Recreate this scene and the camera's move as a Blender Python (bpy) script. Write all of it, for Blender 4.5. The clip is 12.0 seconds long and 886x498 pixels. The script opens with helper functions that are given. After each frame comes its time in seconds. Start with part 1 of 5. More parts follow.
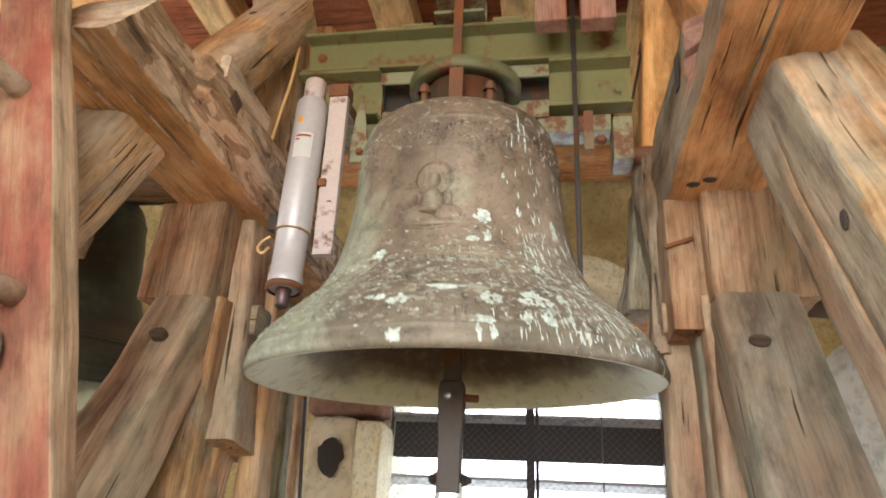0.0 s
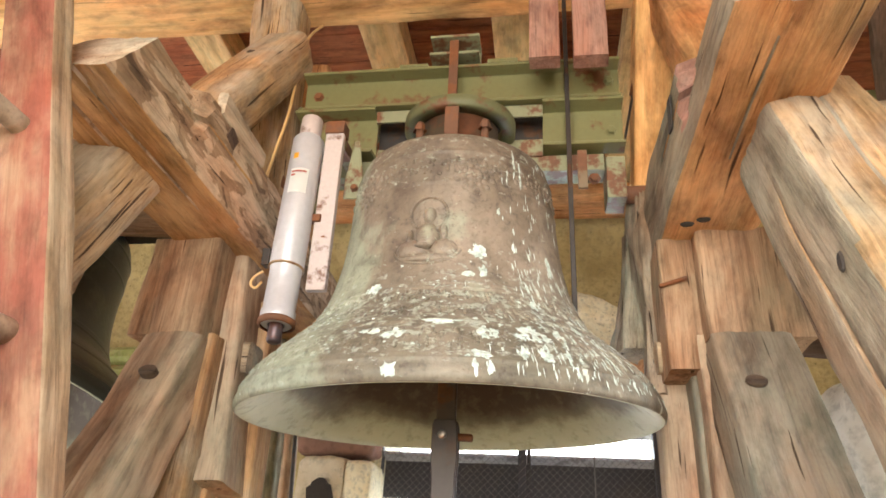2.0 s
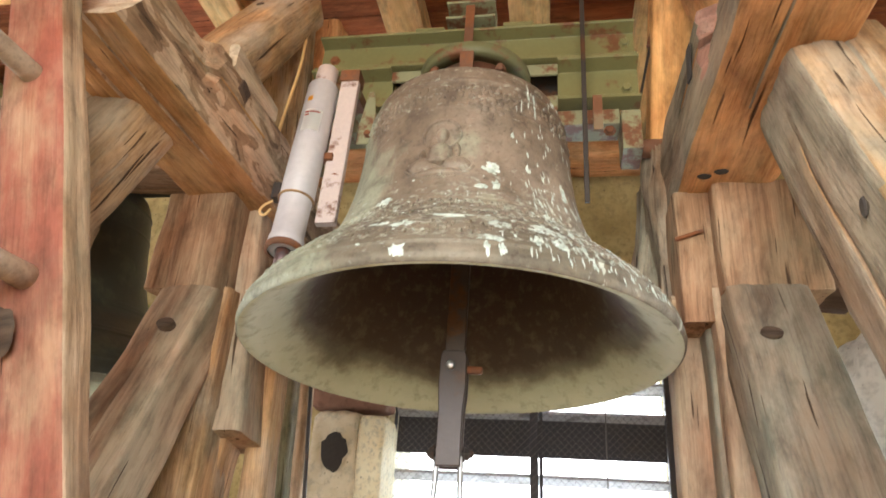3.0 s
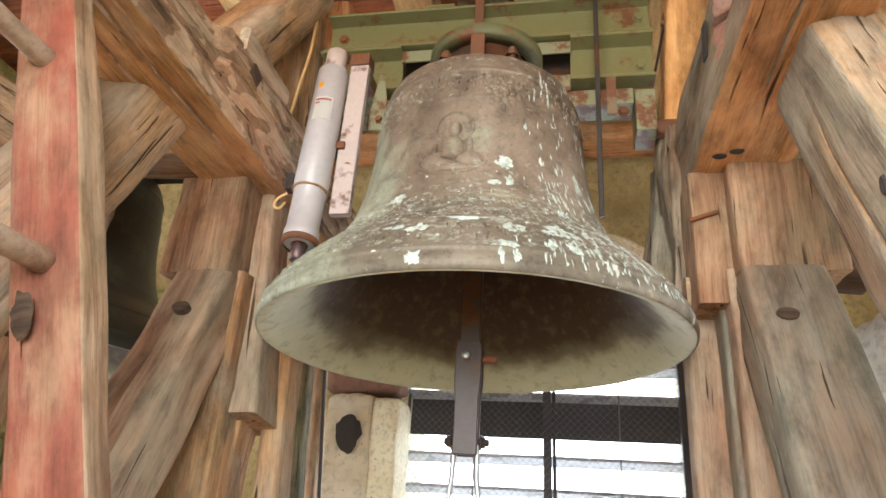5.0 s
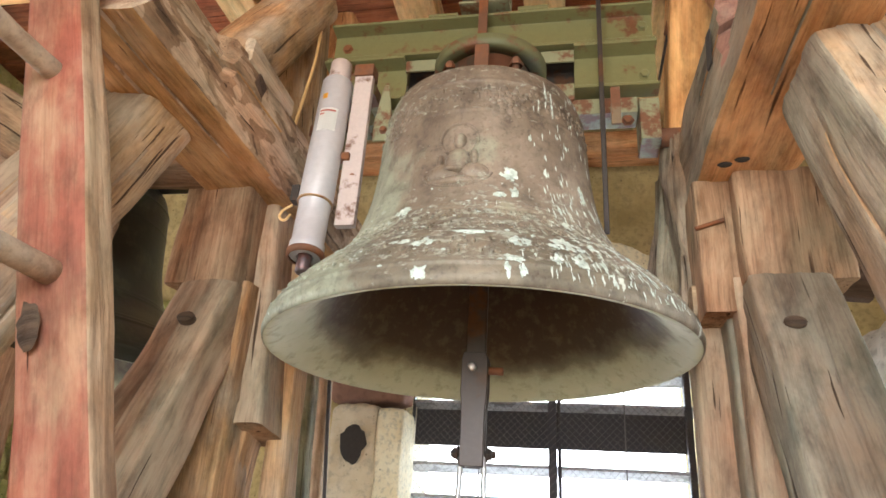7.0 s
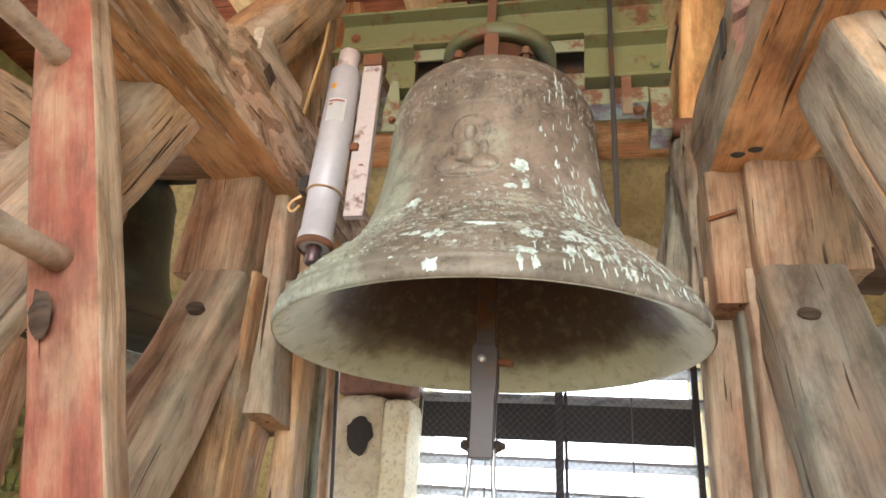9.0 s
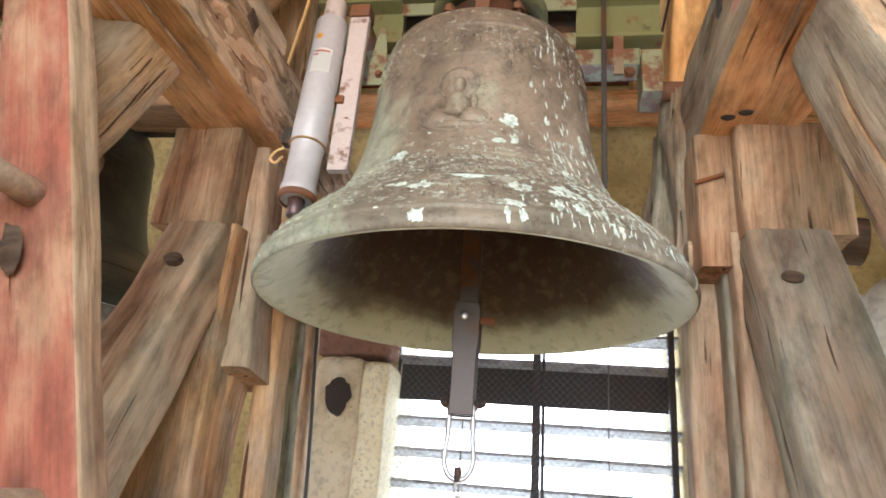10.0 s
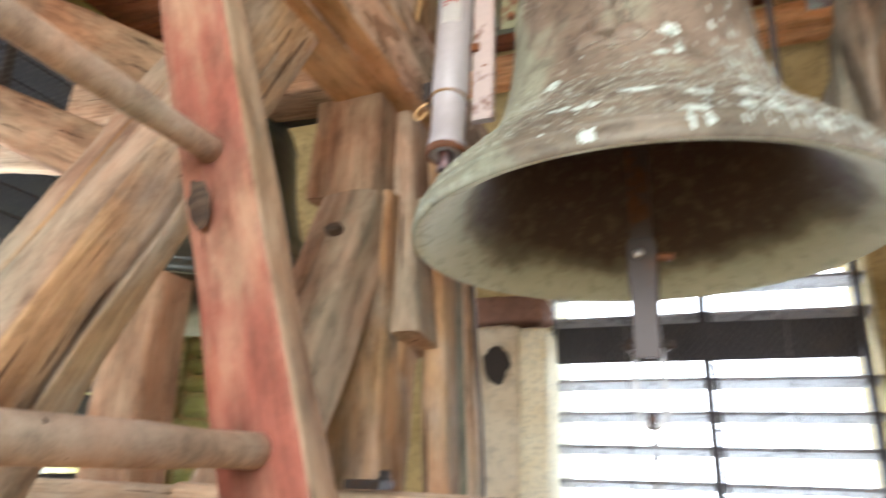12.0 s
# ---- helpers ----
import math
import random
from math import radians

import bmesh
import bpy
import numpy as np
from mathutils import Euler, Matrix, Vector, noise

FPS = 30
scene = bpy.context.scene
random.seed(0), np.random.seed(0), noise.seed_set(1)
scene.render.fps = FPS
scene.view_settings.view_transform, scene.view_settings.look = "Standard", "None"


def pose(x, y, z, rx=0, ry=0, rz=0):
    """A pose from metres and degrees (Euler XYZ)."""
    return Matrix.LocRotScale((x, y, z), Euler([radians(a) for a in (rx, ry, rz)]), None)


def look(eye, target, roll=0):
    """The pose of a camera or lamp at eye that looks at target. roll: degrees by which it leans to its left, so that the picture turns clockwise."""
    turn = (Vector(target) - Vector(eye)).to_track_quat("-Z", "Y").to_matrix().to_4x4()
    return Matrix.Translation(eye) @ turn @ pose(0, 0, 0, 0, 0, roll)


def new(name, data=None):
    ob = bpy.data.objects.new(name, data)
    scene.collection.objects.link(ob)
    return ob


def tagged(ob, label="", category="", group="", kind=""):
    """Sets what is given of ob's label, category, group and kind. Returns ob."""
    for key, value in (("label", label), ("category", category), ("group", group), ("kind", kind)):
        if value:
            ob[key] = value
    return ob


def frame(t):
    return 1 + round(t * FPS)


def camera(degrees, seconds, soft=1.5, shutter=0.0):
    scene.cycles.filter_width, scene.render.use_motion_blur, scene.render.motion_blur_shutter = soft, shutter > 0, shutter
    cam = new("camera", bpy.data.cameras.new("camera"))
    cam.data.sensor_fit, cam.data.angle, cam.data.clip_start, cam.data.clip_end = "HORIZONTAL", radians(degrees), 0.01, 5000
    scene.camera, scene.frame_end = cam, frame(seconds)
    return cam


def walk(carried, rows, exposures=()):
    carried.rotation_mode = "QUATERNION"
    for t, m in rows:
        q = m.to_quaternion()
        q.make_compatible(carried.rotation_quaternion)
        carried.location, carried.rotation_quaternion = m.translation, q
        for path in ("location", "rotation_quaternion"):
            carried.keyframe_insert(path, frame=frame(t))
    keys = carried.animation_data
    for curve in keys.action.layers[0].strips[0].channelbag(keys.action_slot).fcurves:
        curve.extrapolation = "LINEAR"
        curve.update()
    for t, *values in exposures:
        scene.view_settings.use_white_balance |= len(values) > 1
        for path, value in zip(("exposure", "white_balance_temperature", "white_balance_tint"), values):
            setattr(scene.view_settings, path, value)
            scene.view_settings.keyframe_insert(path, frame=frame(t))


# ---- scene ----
# Camera and its path
cam = camera(66.1, 12.0, soft=1.6, shutter=0.62)
PATH = [
    (0.0, pose(0.2412, -1.5628, 1.5131, 113.900, -3.087, 8.818)),
    (0.5, pose(0.2440, -1.5679, 1.5183, 116.122, -3.227, 7.800)),
    (1.0, pose(0.2403, -1.5689, 1.5212, 117.381, -3.024, 7.499)),
    (1.5, pose(0.2347, -1.5684, 1.5207, 117.711, -2.907, 7.662)),
    (2.0, pose(0.2286, -1.5638, 1.5172, 116.971, -3.063, 7.866)),
    (2.5, pose(0.2242, -1.5583, 1.5097, 115.412, -3.204, 8.252)),
    (3.0, pose(0.2216, -1.5522, 1.5003, 113.767, -3.397, 8.750)),
    (3.5, pose(0.2198, -1.5487, 1.4970, 112.260, -3.478, 9.278)),
    (5.5, pose(0.2178, -1.5501, 1.4995, 112.427, -3.464, 9.830)),
    (6.0, pose(0.2138, -1.5496, 1.4999, 112.862, -3.561, 9.769)),
    (6.5, pose(0.2151, -1.5494, 1.5000, 113.100, -3.458, 9.950)),
    (8.5, pose(0.2086, -1.5466, 1.4974, 112.793, -3.458, 10.400)),
    (9.0, pose(0.2019, -1.5406, 1.4969, 112.487, -3.631, 10.445)),
    (9.5, pose(0.1868, -1.5152, 1.4871, 111.366, -4.279, 10.033)),
    (10.0, pose(0.1899, -1.5130, 1.4765, 110.095, -4.440, 8.387)),
    (10.5, pose(0.1949, -1.5163, 1.4733, 110.024, -3.736, 7.213)),
    (11.0, pose(0.1832, -1.5182, 1.4699, 109.872, -3.225, 6.850)),
    (11.5, pose(0.1489, -1.5135, 1.4581, 109.339, -1.887, 10.104)),
    (12.0, pose(0.1009, -1.4435, 1.4295, 107.792, -1.679, 20.648)),
]
EXPOSURES = [(0.0, 2.10, 6200, 10), (0.3, 2.05, 6400, 10), (0.5, 1.95, 6500, 10), (0.8, 2.25, 6500, 10), (1.0, 2.48, 6500, 10), (1.5, 2.52, 6400, 10), (2.0, 2.50, 6300, 10), (2.5, 2.28, 6300, 10), (3.5, 2.28, 6100, 10),
             (6.0, 2.26, 6050, 10), (9.0, 2.28, 5900, 10), (11.0, 2.26, 5850, 10), (12.0, 2.28, 5850, 10)]
walk(cam, PATH, EXPOSURES)

# World, sun, daylight in the louvred openings, exposure
world = bpy.data.worlds.new("sky")
scene.world = world
world.use_nodes = True
_n, _l = world.node_tree.nodes, world.node_tree.links
_sky = _n.new("ShaderNodeTexSky")
_sky.sky_type, _sky.sun_disc = "NISHITA", False
_sky.sun_elevation, _sky.sun_rotation = radians(43), radians(186)
_n["Background"].inputs["Strength"].default_value = 0.15
_l.new(_sky.outputs[0], _n["Background"].inputs["Color"])
sun = new("sun", bpy.data.lights.new("sun", "SUN"))
sun.data.energy, sun.data.angle, sun.data.color = 4.3, radians(0.5), (1, 0.90, 0.76)
sun.matrix_world = look((-0.6, -6, 5.6), (0, 0, 0))


def window_light(name, eye, target, w, h, watts, color):
    lamp = new(name, bpy.data.lights.new(name, "AREA"))
    lamp.data.shape, lamp.data.size, lamp.data.size_y = "RECTANGLE", w, h
    lamp.data.energy, lamp.data.color = watts, color
    lamp.matrix_world = look(eye, target)
    return lamp


window_light("daylight_front", (0.0, -2.62, 2.25), (0, 0, 2.3), 1.5, 1.3, 15, (1, 0.94, 0.85))
window_light("daylight_left", (-2.62, -0.2, 1.9), (0, -0.2, 1.9), 1.2, 1.6, 9, (1, 0.95, 0.87))
window_light("daylight_right", (2.62, -0.4, 1.9), (0, -0.4, 1.9), 1.2, 1.6, 8, (1, 0.94, 0.86))


# Materials
def material(name):
    m = bpy.data.materials.new(name)
    m.use_nodes = True
    t = m.node_tree
    return m, t, t.nodes["Principled BSDF"]


def add(t, kind, **values):
    n = t.nodes.new("ShaderNode" + kind)
    for k, v in values.items():
        if k in n.inputs:
            n.inputs[k].default_value = v
    return n


def coords(t, scale=(1, 1, 1), offset=True, out="Object"):
    c, mp = add(t, "TexCoord"), add(t, "Mapping")
    mp.inputs["Scale"].default_value = scale
    t.links.new(c.outputs[out], mp.inputs["Vector"])
    if offset:
        info, mul = add(t, "ObjectInfo"), add(t, "VectorMath")
        mul.operation = "SCALE"
        mul.inputs[0].default_value = (37.0, 21.0, 13.0)
        t.links.new(info.outputs["Random"], mul.inputs["Scale"])
        t.links.new(mul.outputs[0], mp.inputs["Location"])
    return mp.outputs[0]


def noise_of(t, vec, scale, detail=5, rough=0.6, distort=0.0):
    n = add(t, "TexNoise")
    n.inputs["Scale"].default_value, n.inputs["Detail"].default_value = scale, detail
    n.inputs["Roughness"].default_value, n.inputs["Distortion"].default_value = rough, distort
    t.links.new(vec, n.inputs["Vector"])
    return n.outputs["Fac"]


def ramp(t, fac, *stops):
    r = add(t, "ValToRGB")
    e = r.color_ramp.elements
    while len(e) < len(stops):
        e.new(0.5)
    for i, (p, c) in enumerate(stops):
        e[i].position, e[i].color = p, (*c, 1) if len(c) == 3 else c
    t.links.new(fac, r.inputs["Fac"])
    return r.outputs["Color"]


def grey(v):
    return (v, v, v)


def mix(t, fac, a, b, mode="MIX"):
    m = add(t, "Mix")
    m.data_type, m.blend_type = "RGBA", mode
    ins = [s for s in m.inputs if s.enabled]
    for s, v in zip((ins[0], ins[1], ins[2]), (fac, a, b)):
        if isinstance(v, bpy.types.NodeSocket):
            t.links.new(v, s)
        else:
            s.default_value = (*v, 1) if isinstance(v, tuple) and len(v) == 3 else v
    return [o for o in m.outputs if o.enabled][0]


def math_of(t, op, a, b=0.0):
    m = add(t, "Math")
    m.operation = op
    for s, v in zip(m.inputs, (a, b)):
        if isinstance(v, bpy.types.NodeSocket):
            t.links.new(v, s)
        else:
            s.default_value = v
    return m.outputs[0]


def bump(t, bsdf, height, strength=0.4, distance=0.01):
    b = add(t, "Bump")
    b.inputs["Strength"].default_value, b.inputs["Distance"].default_value = strength, distance
    t.links.new(height, b.inputs["Height"])
    t.links.new(b.outputs[0], bsdf.inputs["Normal"])


def wood(name, dark, light, weather, amount=0.45, relief=0.6, paint=None, moss=0.0, fine_grain=0.45, cracks=1.0, flaked=None):
    """Old timber, its grain along the local x axis: soft bands, fine grain, spindle-shaped checks, stains, a few knots."""
    m, t, b = material(name)
    base = coords(t)
    warp = add(t, "TexNoise")
    warp.inputs["Scale"].default_value, warp.inputs["Detail"].default_value = 2.6, 2
    t.links.new(base, warp.inputs["Vector"])
    off = add(t, "VectorMath")
    off.operation = "MULTIPLY_ADD"
    t.links.new(warp.outputs["Color"], off.inputs[0])
    off.inputs[1].default_value, off.inputs[2].default_value = (0.0, 0.026, 0.026), (0, 0, 0)
    wav = add(t, "VectorMath")
    wav.operation = "ADD"
    t.links.new(base, wav.inputs[0])
    t.links.new(off.outputs[0], wav.inputs[1])

    def stretched(sx, sy, shift=0.0):
        mp = add(t, "Mapping")
        mp.inputs["Scale"].default_value = (sx, sy, sy)
        mp.inputs["Location"].default_value = (shift, shift * 1.7, shift * 0.6)
        t.links.new(wav.outputs[0], mp.inputs["Vector"])
        return mp.outputs[0]
    band = noise_of(t, stretched(1.1, 12), 1.0, 5, 0.6, 0.2)
    streak = noise_of(t, stretched(2.2, 46), 1.0, 6, 0.68, 0.2)
    fine = noise_of(t, stretched(6, 210), 1.0, 4, 0.65)
    broad = noise_of(t, coords(t, (2.0, 4.5, 4.5)), 1.7, 6, 0.62)
    grime = noise_of(t, coords(t, (5, 12, 12)), 2.0, 8, 0.70)
    tone = math_of(t, "ADD", math_of(t, "MULTIPLY", band, 0.55), math_of(t, "MULTIPLY", streak, 0.45))
    col = ramp(t, tone, (0.38, dark), (0.50, tuple((p + q) / 2 for p, q in zip(dark, light))), (0.60, light))
    worn = ramp(t, broad, (0.60 - amount * 0.4, grey(0)), (0.80 - amount * 0.4, grey(1)))
    col = mix(t, math_of(t, "MULTIPLY", worn, math_of(t, "ADD", 0.35, math_of(t, "MULTIPLY", streak, 0.9))), col, weather)
    if paint:
        # brushed paint, worn thin in long soft patches and rubbed off in streaks
        thin = math_of(t, "ADD", math_of(t, "MULTIPLY", noise_of(t, coords(t, (2.6, 8, 8)), 2.0, 7, 0.62), 0.86), math_of(t, "MULTIPLY", streak, 0.14))
        col = mix(t, ramp(t, thin, (0.43, grey(0.94)), (0.53, grey(0.68)), (0.63, grey(0.26))), col, paint)
    if moss:
        patch = noise_of(t, coords(t, (2, 5, 5)), 2.3, 6, 0.65)
        col = mix(t, ramp(t, patch, (0.50, grey(0)), (0.66, grey(moss))), col, (0.085, 0.095, 0.035))
    if flaked:
        # the old surface has come away in sharp-edged pale patches
        chip = noise_of(t, coords(t, (5, 11, 11)), 1.6, 5, 0.55, 0.6)
        col = mix(t, ramp(t, chip, (0.50, grey(0)), (0.525, grey(0.85))), col, flaked)
        col = mix(t, ramp(t, chip, (0.36, grey(0.75)), (0.40, grey(0))), col, tuple(c * 0.5 for c in dark))
    # hue wanders from reddish over ochre to olive-grey
    drift = noise_of(t, coords(t, (1.7, 4.5, 4.5)), 1.5, 5, 0.62)
    col = mix(t, 1.0, col, ramp(t, drift, (0.34, (1.02, 0.85, 0.75)), (0.47, (1.0, 0.95, 0.91)), (0.56, (0.97, 0.97, 0.93)), (0.68, (0.70, 0.79, 0.78))), "MULTIPLY")
    stain = noise_of(t, coords(t, (1.5, 4.0, 4.0)), 2.2, 6, 0.66, 0.5)
    col = mix(t, 0.75, col, ramp(t, stain, (0.30, (0.34, 0.29, 0.27)), (0.43, (0.80, 0.77, 0.75)), (0.55, grey(1.08))), "MULTIPLY")
    col = mix(t, fine_grain * 0.9, col, ramp(t, fine, (0.36, grey(0.35)), (0.50, grey(1))), "MULTIPLY")
    col = mix(t, 0.6, col, ramp(t, grime, (0.33, grey(0.42)), (0.52, grey(1))), "MULTIPLY")
    kn = add(t, "TexVoronoi")
    kn.inputs["Scale"].default_value = 1.0
    t.links.new(coords(t, (1.7, 4.2, 4.2)), kn.inputs["Vector"])
    knot = ramp(t, kn.outputs["Distance"], (0.03, grey(0.22)), (0.065, grey(0.66)), (0.12, grey(1)))
    col = mix(t, 0.7, col, knot, "MULTIPLY")

    # drying checks: long dark spindles that open along the grain
    def check(sx, sy, lo, shift):
        c = noise_of(t, stretched(sx, sy, shift), 1.0, 2, 0.5)
        return ramp(t, c, (lo, grey(0)), (lo + 0.022, grey(1)))
    line = mix(t, 1.0, check(0.9, 36, 0.225 + 0.058 * cracks, 3.1), check(2.4, 90, 0.235 + 0.055 * cracks, 7.7), "MULTIPLY")
    col = mix(t, 0.9, col, mix(t, line, (0.12, 0.085, 0.06), grey(1)), "MULTIPLY")
    t.links.new(col, b.inputs["Base Color"])
    b.inputs["Roughness"].default_value = 0.85
    b.inputs["Specular IOR Level"].default_value = 0.22
    h = math_of(t, "ADD", math_of(t, "MULTIPLY", band, 0.8), math_of(t, "MULTIPLY", streak, 0.6))
    h = math_of(t, "ADD", h, math_of(t, "MULTIPLY", fine, 0.25))
    h = math_of(t, "ADD", h, math_of(t, "MULTIPLY", line, 0.8))
    h = math_of(t, "ADD", h, math_of(t, "MULTIPLY", grime, 0.35))
    bump(t, b, h, relief, 0.016)
    return m


OLD_OAK = wood("old_oak", (0.20, 0.110, 0.062), (0.54, 0.345, 0.220), (0.47, 0.345, 0.235), 0.45, 0.65)
TAN_OAK = wood("tan_oak", (0.30, 0.165, 0.075), (0.62, 0.41, 0.225), (0.44, 0.37, 0.29), 0.40, 0.6, cracks=1.2)
GREY_OAK = wood("grey_oak", (0.16, 0.11, 0.07), (0.45, 0.34, 0.23), (0.37, 0.33, 0.265), 0.70, 0.85, cracks=0.5)
ORANGE_OAK = wood("orange_oak", (0.45, 0.195, 0.070), (0.76, 0.43, 0.20), (0.64, 0.37, 0.19), 0.35, 0.8, fine_grain=0.35, cracks=0.5)
WARM_OAK = wood("warm_oak", (0.30, 0.135, 0.045), (0.58, 0.315, 0.125), (0.48, 0.29, 0.14), 0.40, 0.9, cracks=0.6)
LEG_GREY = wood("leg_grey", (0.15, 0.115, 0.080), (0.34, 0.275, 0.20), (0.29, 0.265, 0.215), 0.65, 0.45, fine_grain=0.3, cracks=0.8)
INNER_OAK = wood("inner_oak", (0.20, 0.12, 0.07), (0.44, 0.29, 0.18), (0.46, 0.33, 0.22), 0.45, 0.9, cracks=1.2, flaked=(0.62, 0.45, 0.32))
RUNG_PALE = wood("rung_pale", (0.25, 0.18, 0.125), (0.45, 0.34, 0.245), (0.38, 0.32, 0.25), 0.5, 0.15, fine_grain=0.2, cracks=0.0)
RAIL_BARE = wood("bare_rail_wood", (0.26, 0.17, 0.10), (0.50, 0.35, 0.225), (0.44, 0.34, 0.24), 0.5, 0.5, cracks=0.7)
LEG_OAK = wood("leg_oak", (0.22, 0.135, 0.090), (0.50, 0.34, 0.235), (0.42, 0.345, 0.255), 0.60, 0.45, fine_grain=0.3, cracks=0.7)
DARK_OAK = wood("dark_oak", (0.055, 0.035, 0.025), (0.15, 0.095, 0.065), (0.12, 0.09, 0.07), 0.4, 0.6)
PINE = wood("new_pine", (0.62, 0.32, 0.115), (0.82, 0.52, 0.24), (0.68, 0.38, 0.16), 0.25, 0.3, fine_grain=0.2, cracks=0.5)
RAFTER = wood("rafter_pine", (0.66, 0.42, 0.18), (0.85, 0.62, 0.32), (0.74, 0.50, 0.25), 0.25, 0.2, fine_grain=0.2, cracks=0.3)
BOARD = wood("roof_board", (0.24, 0.070, 0.032), (0.42, 0.155, 0.070), (0.32, 0.12, 0.06), 0.35, 0.3)
END_GRAIN = wood("end_grain", (0.34, 0.23, 0.15), (0.62, 0.48, 0.35), (0.54, 0.45, 0.35), 0.5, 0.3, cracks=0.4)
MOSSY = wood("mossy_post", (0.16, 0.13, 0.075), (0.44, 0.37, 0.24), (0.33, 0.32, 0.21), 0.6, 0.9, moss=0.55, cracks=1.4)
RED_RAIL = wood("red_ladder_wood", (0.34, 0.20, 0.12), (0.52, 0.34, 0.22), (0.44, 0.31, 0.21), 0.45, 0.35, paint=(0.27, 0.086, 0.060), fine_grain=0.25, cracks=0.0)
RUNG_WOOD = wood("rung_wood", (0.25, 0.165, 0.10), (0.52, 0.39, 0.26), (0.44, 0.37, 0.28), 0.55, 0.35, cracks=0.6)


PINK_WOOD = wood("pink_wood", (0.26, 0.13, 0.10), (0.43, 0.24, 0.19), (0.38, 0.24, 0.20), 0.4, 0.3, cracks=0.3)


def metal(name, base, rust, amount=0.4, rough=0.5, metallic=0.0, scale=9):
    """Painted or bare metal with rust patches and fine grime."""
    m, t, b = material(name)
    v = coords(t)
    n1 = noise_of(t, v, scale, 8, 0.68)
    n2 = noise_of(t, v, scale * 7, 5, 0.6)
    mask = ramp(t, n1, (0.72 - amount * 0.5, grey(0)), (0.80 - amount * 0.5, grey(1)))
    col = mix(t, mask, mix(t, math_of(t, "MULTIPLY", n2, 0.55), base, tuple(c * 0.55 for c in base)), mix(t, n2, rust, tuple(c * 0.4 for c in rust)))
    t.links.new(col, b.inputs["Base Color"])
    b.inputs["Roughness"].default_value, b.inputs["Metallic"].default_value = rough, metallic
    bump(t, b, math_of(t, "ADD", math_of(t, "MULTIPLY", mask, 0.4), n2), 0.25, 0.003)
    return m


RUST = (0.20, 0.075, 0.030)
GREEN_PAINT = metal("green_paint", (0.185, 0.172, 0.070), RUST, 0.34, 0.42, 0.0, 11)
PALE_GREEN = metal("pale_green_paint", (0.25, 0.245, 0.140), RUST, 0.46, 0.55, 0.0, 14)
RUSTY = metal("rusty_iron", (0.17, 0.075, 0.040), (0.28, 0.10, 0.035), 0.5, 0.75, 0.2)
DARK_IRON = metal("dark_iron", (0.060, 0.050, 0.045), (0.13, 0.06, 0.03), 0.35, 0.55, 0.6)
CLAPPER_IRON = metal("clapper_iron", (0.105, 0.078, 0.062), (0.20, 0.085, 0.032), 0.42, 0.45, 0.4)
PLATE_IRON = metal("plate_iron", (0.062, 0.046, 0.040), (0.09, 0.05, 0.03), 0.25, 0.5, 0.2)
STEEL = metal("bright_steel", (0.50, 0.50, 0.50), (0.30, 0.20, 0.12), 0.25, 0.35, 0.8)
SILVER_PAINT = metal("silver_grey_paint", (0.53, 0.51, 0.53), (0.28, 0.13, 0.07), 0.06, 0.38, 0.1, 7)
PINKISH_PAINT = metal("faded_grey_paint", (0.56, 0.46, 0.43), (0.22, 0.10, 0.06), 0.30, 0.6, 0.0, 12)
# pale grey: the window's glare on the slats is put into their colour
SLAT_GREY = metal("glare_pale_slat", (0.50, 0.50, 0.52), (0.32, 0.31, 0.31), 0.4, 0.6)
BLACK_SLAT = metal("dark_slat_paint", (0.050, 0.046, 0.055), (0.075, 0.068, 0.070), 0.4, 0.6)


def plain(name, base, rough=0.6, vary=0.25, scale=30, relief=0.15):
    m, t, b = material(name)
    n = noise_of(t, coords(t), scale, 6, 0.65)
    t.links.new(mix(t, n, tuple(c * (1 - vary) for c in base), tuple(min(1, c * (1 + vary)) for c in base)), b.inputs["Base Color"])
    b.inputs["Roughness"].default_value = rough
    bump(t, b, n, relief, 0.004)
    return m


CABLE_Y = plain("yellow_cable_sheath", (0.58, 0.36, 0.15), 0.45)
PAPER = plain("label_paper", (0.80, 0.79, 0.76), 0.6, 0.05)
ORANGE_STICKER = plain("orange_sticker", (0.85, 0.42, 0.03), 0.5, 0.05)
PRINT_RED = plain("red_print", (0.55, 0.16, 0.13), 0.6, 0.1)
WIRE = plain("wire", (0.16, 0.155, 0.15), 0.5, 0.2)
# near-black colour for flat patches, in place of the shade inside holes
BLACK_HOLE = plain("hole_shade", (0.035, 0.027, 0.022), 0.9, 0.4, 60)


def plaster(name, base, stain, scale=3.0, relief=0.6):
    m, t, b = material(name)
    v = coords(t, offset=False)
    n1, n2 = noise_of(t, v, scale, 8, 0.65), noise_of(t, v, scale * 9, 6, 0.6)
    pit = add(t, "TexVoronoi")
    pit.inputs["Scale"].default_value = 23
    t.links.new(v, pit.inputs["Vector"])
    col = mix(t, ramp(t, n1, (0.40, grey(0)), (0.66, grey(1))), base, stain)
    col = mix(t, ramp(t, n2, (0.35, grey(0.55)), (0.5, grey(0))), col, tuple(c * 0.45 for c in base))
    col = mix(t, ramp(t, pit.outputs["Distance"], (0.05, grey(0.8)), (0.13, grey(0))), col, tuple(c * 0.3 for c in stain))
    t.links.new(col, b.inputs["Base Color"])
    b.inputs["Roughness"].default_value = 0.93
    bump(t, b, math_of(t, "ADD", n1, math_of(t, "MULTIPLY", n2, 0.5)), relief, 0.02)
    return m


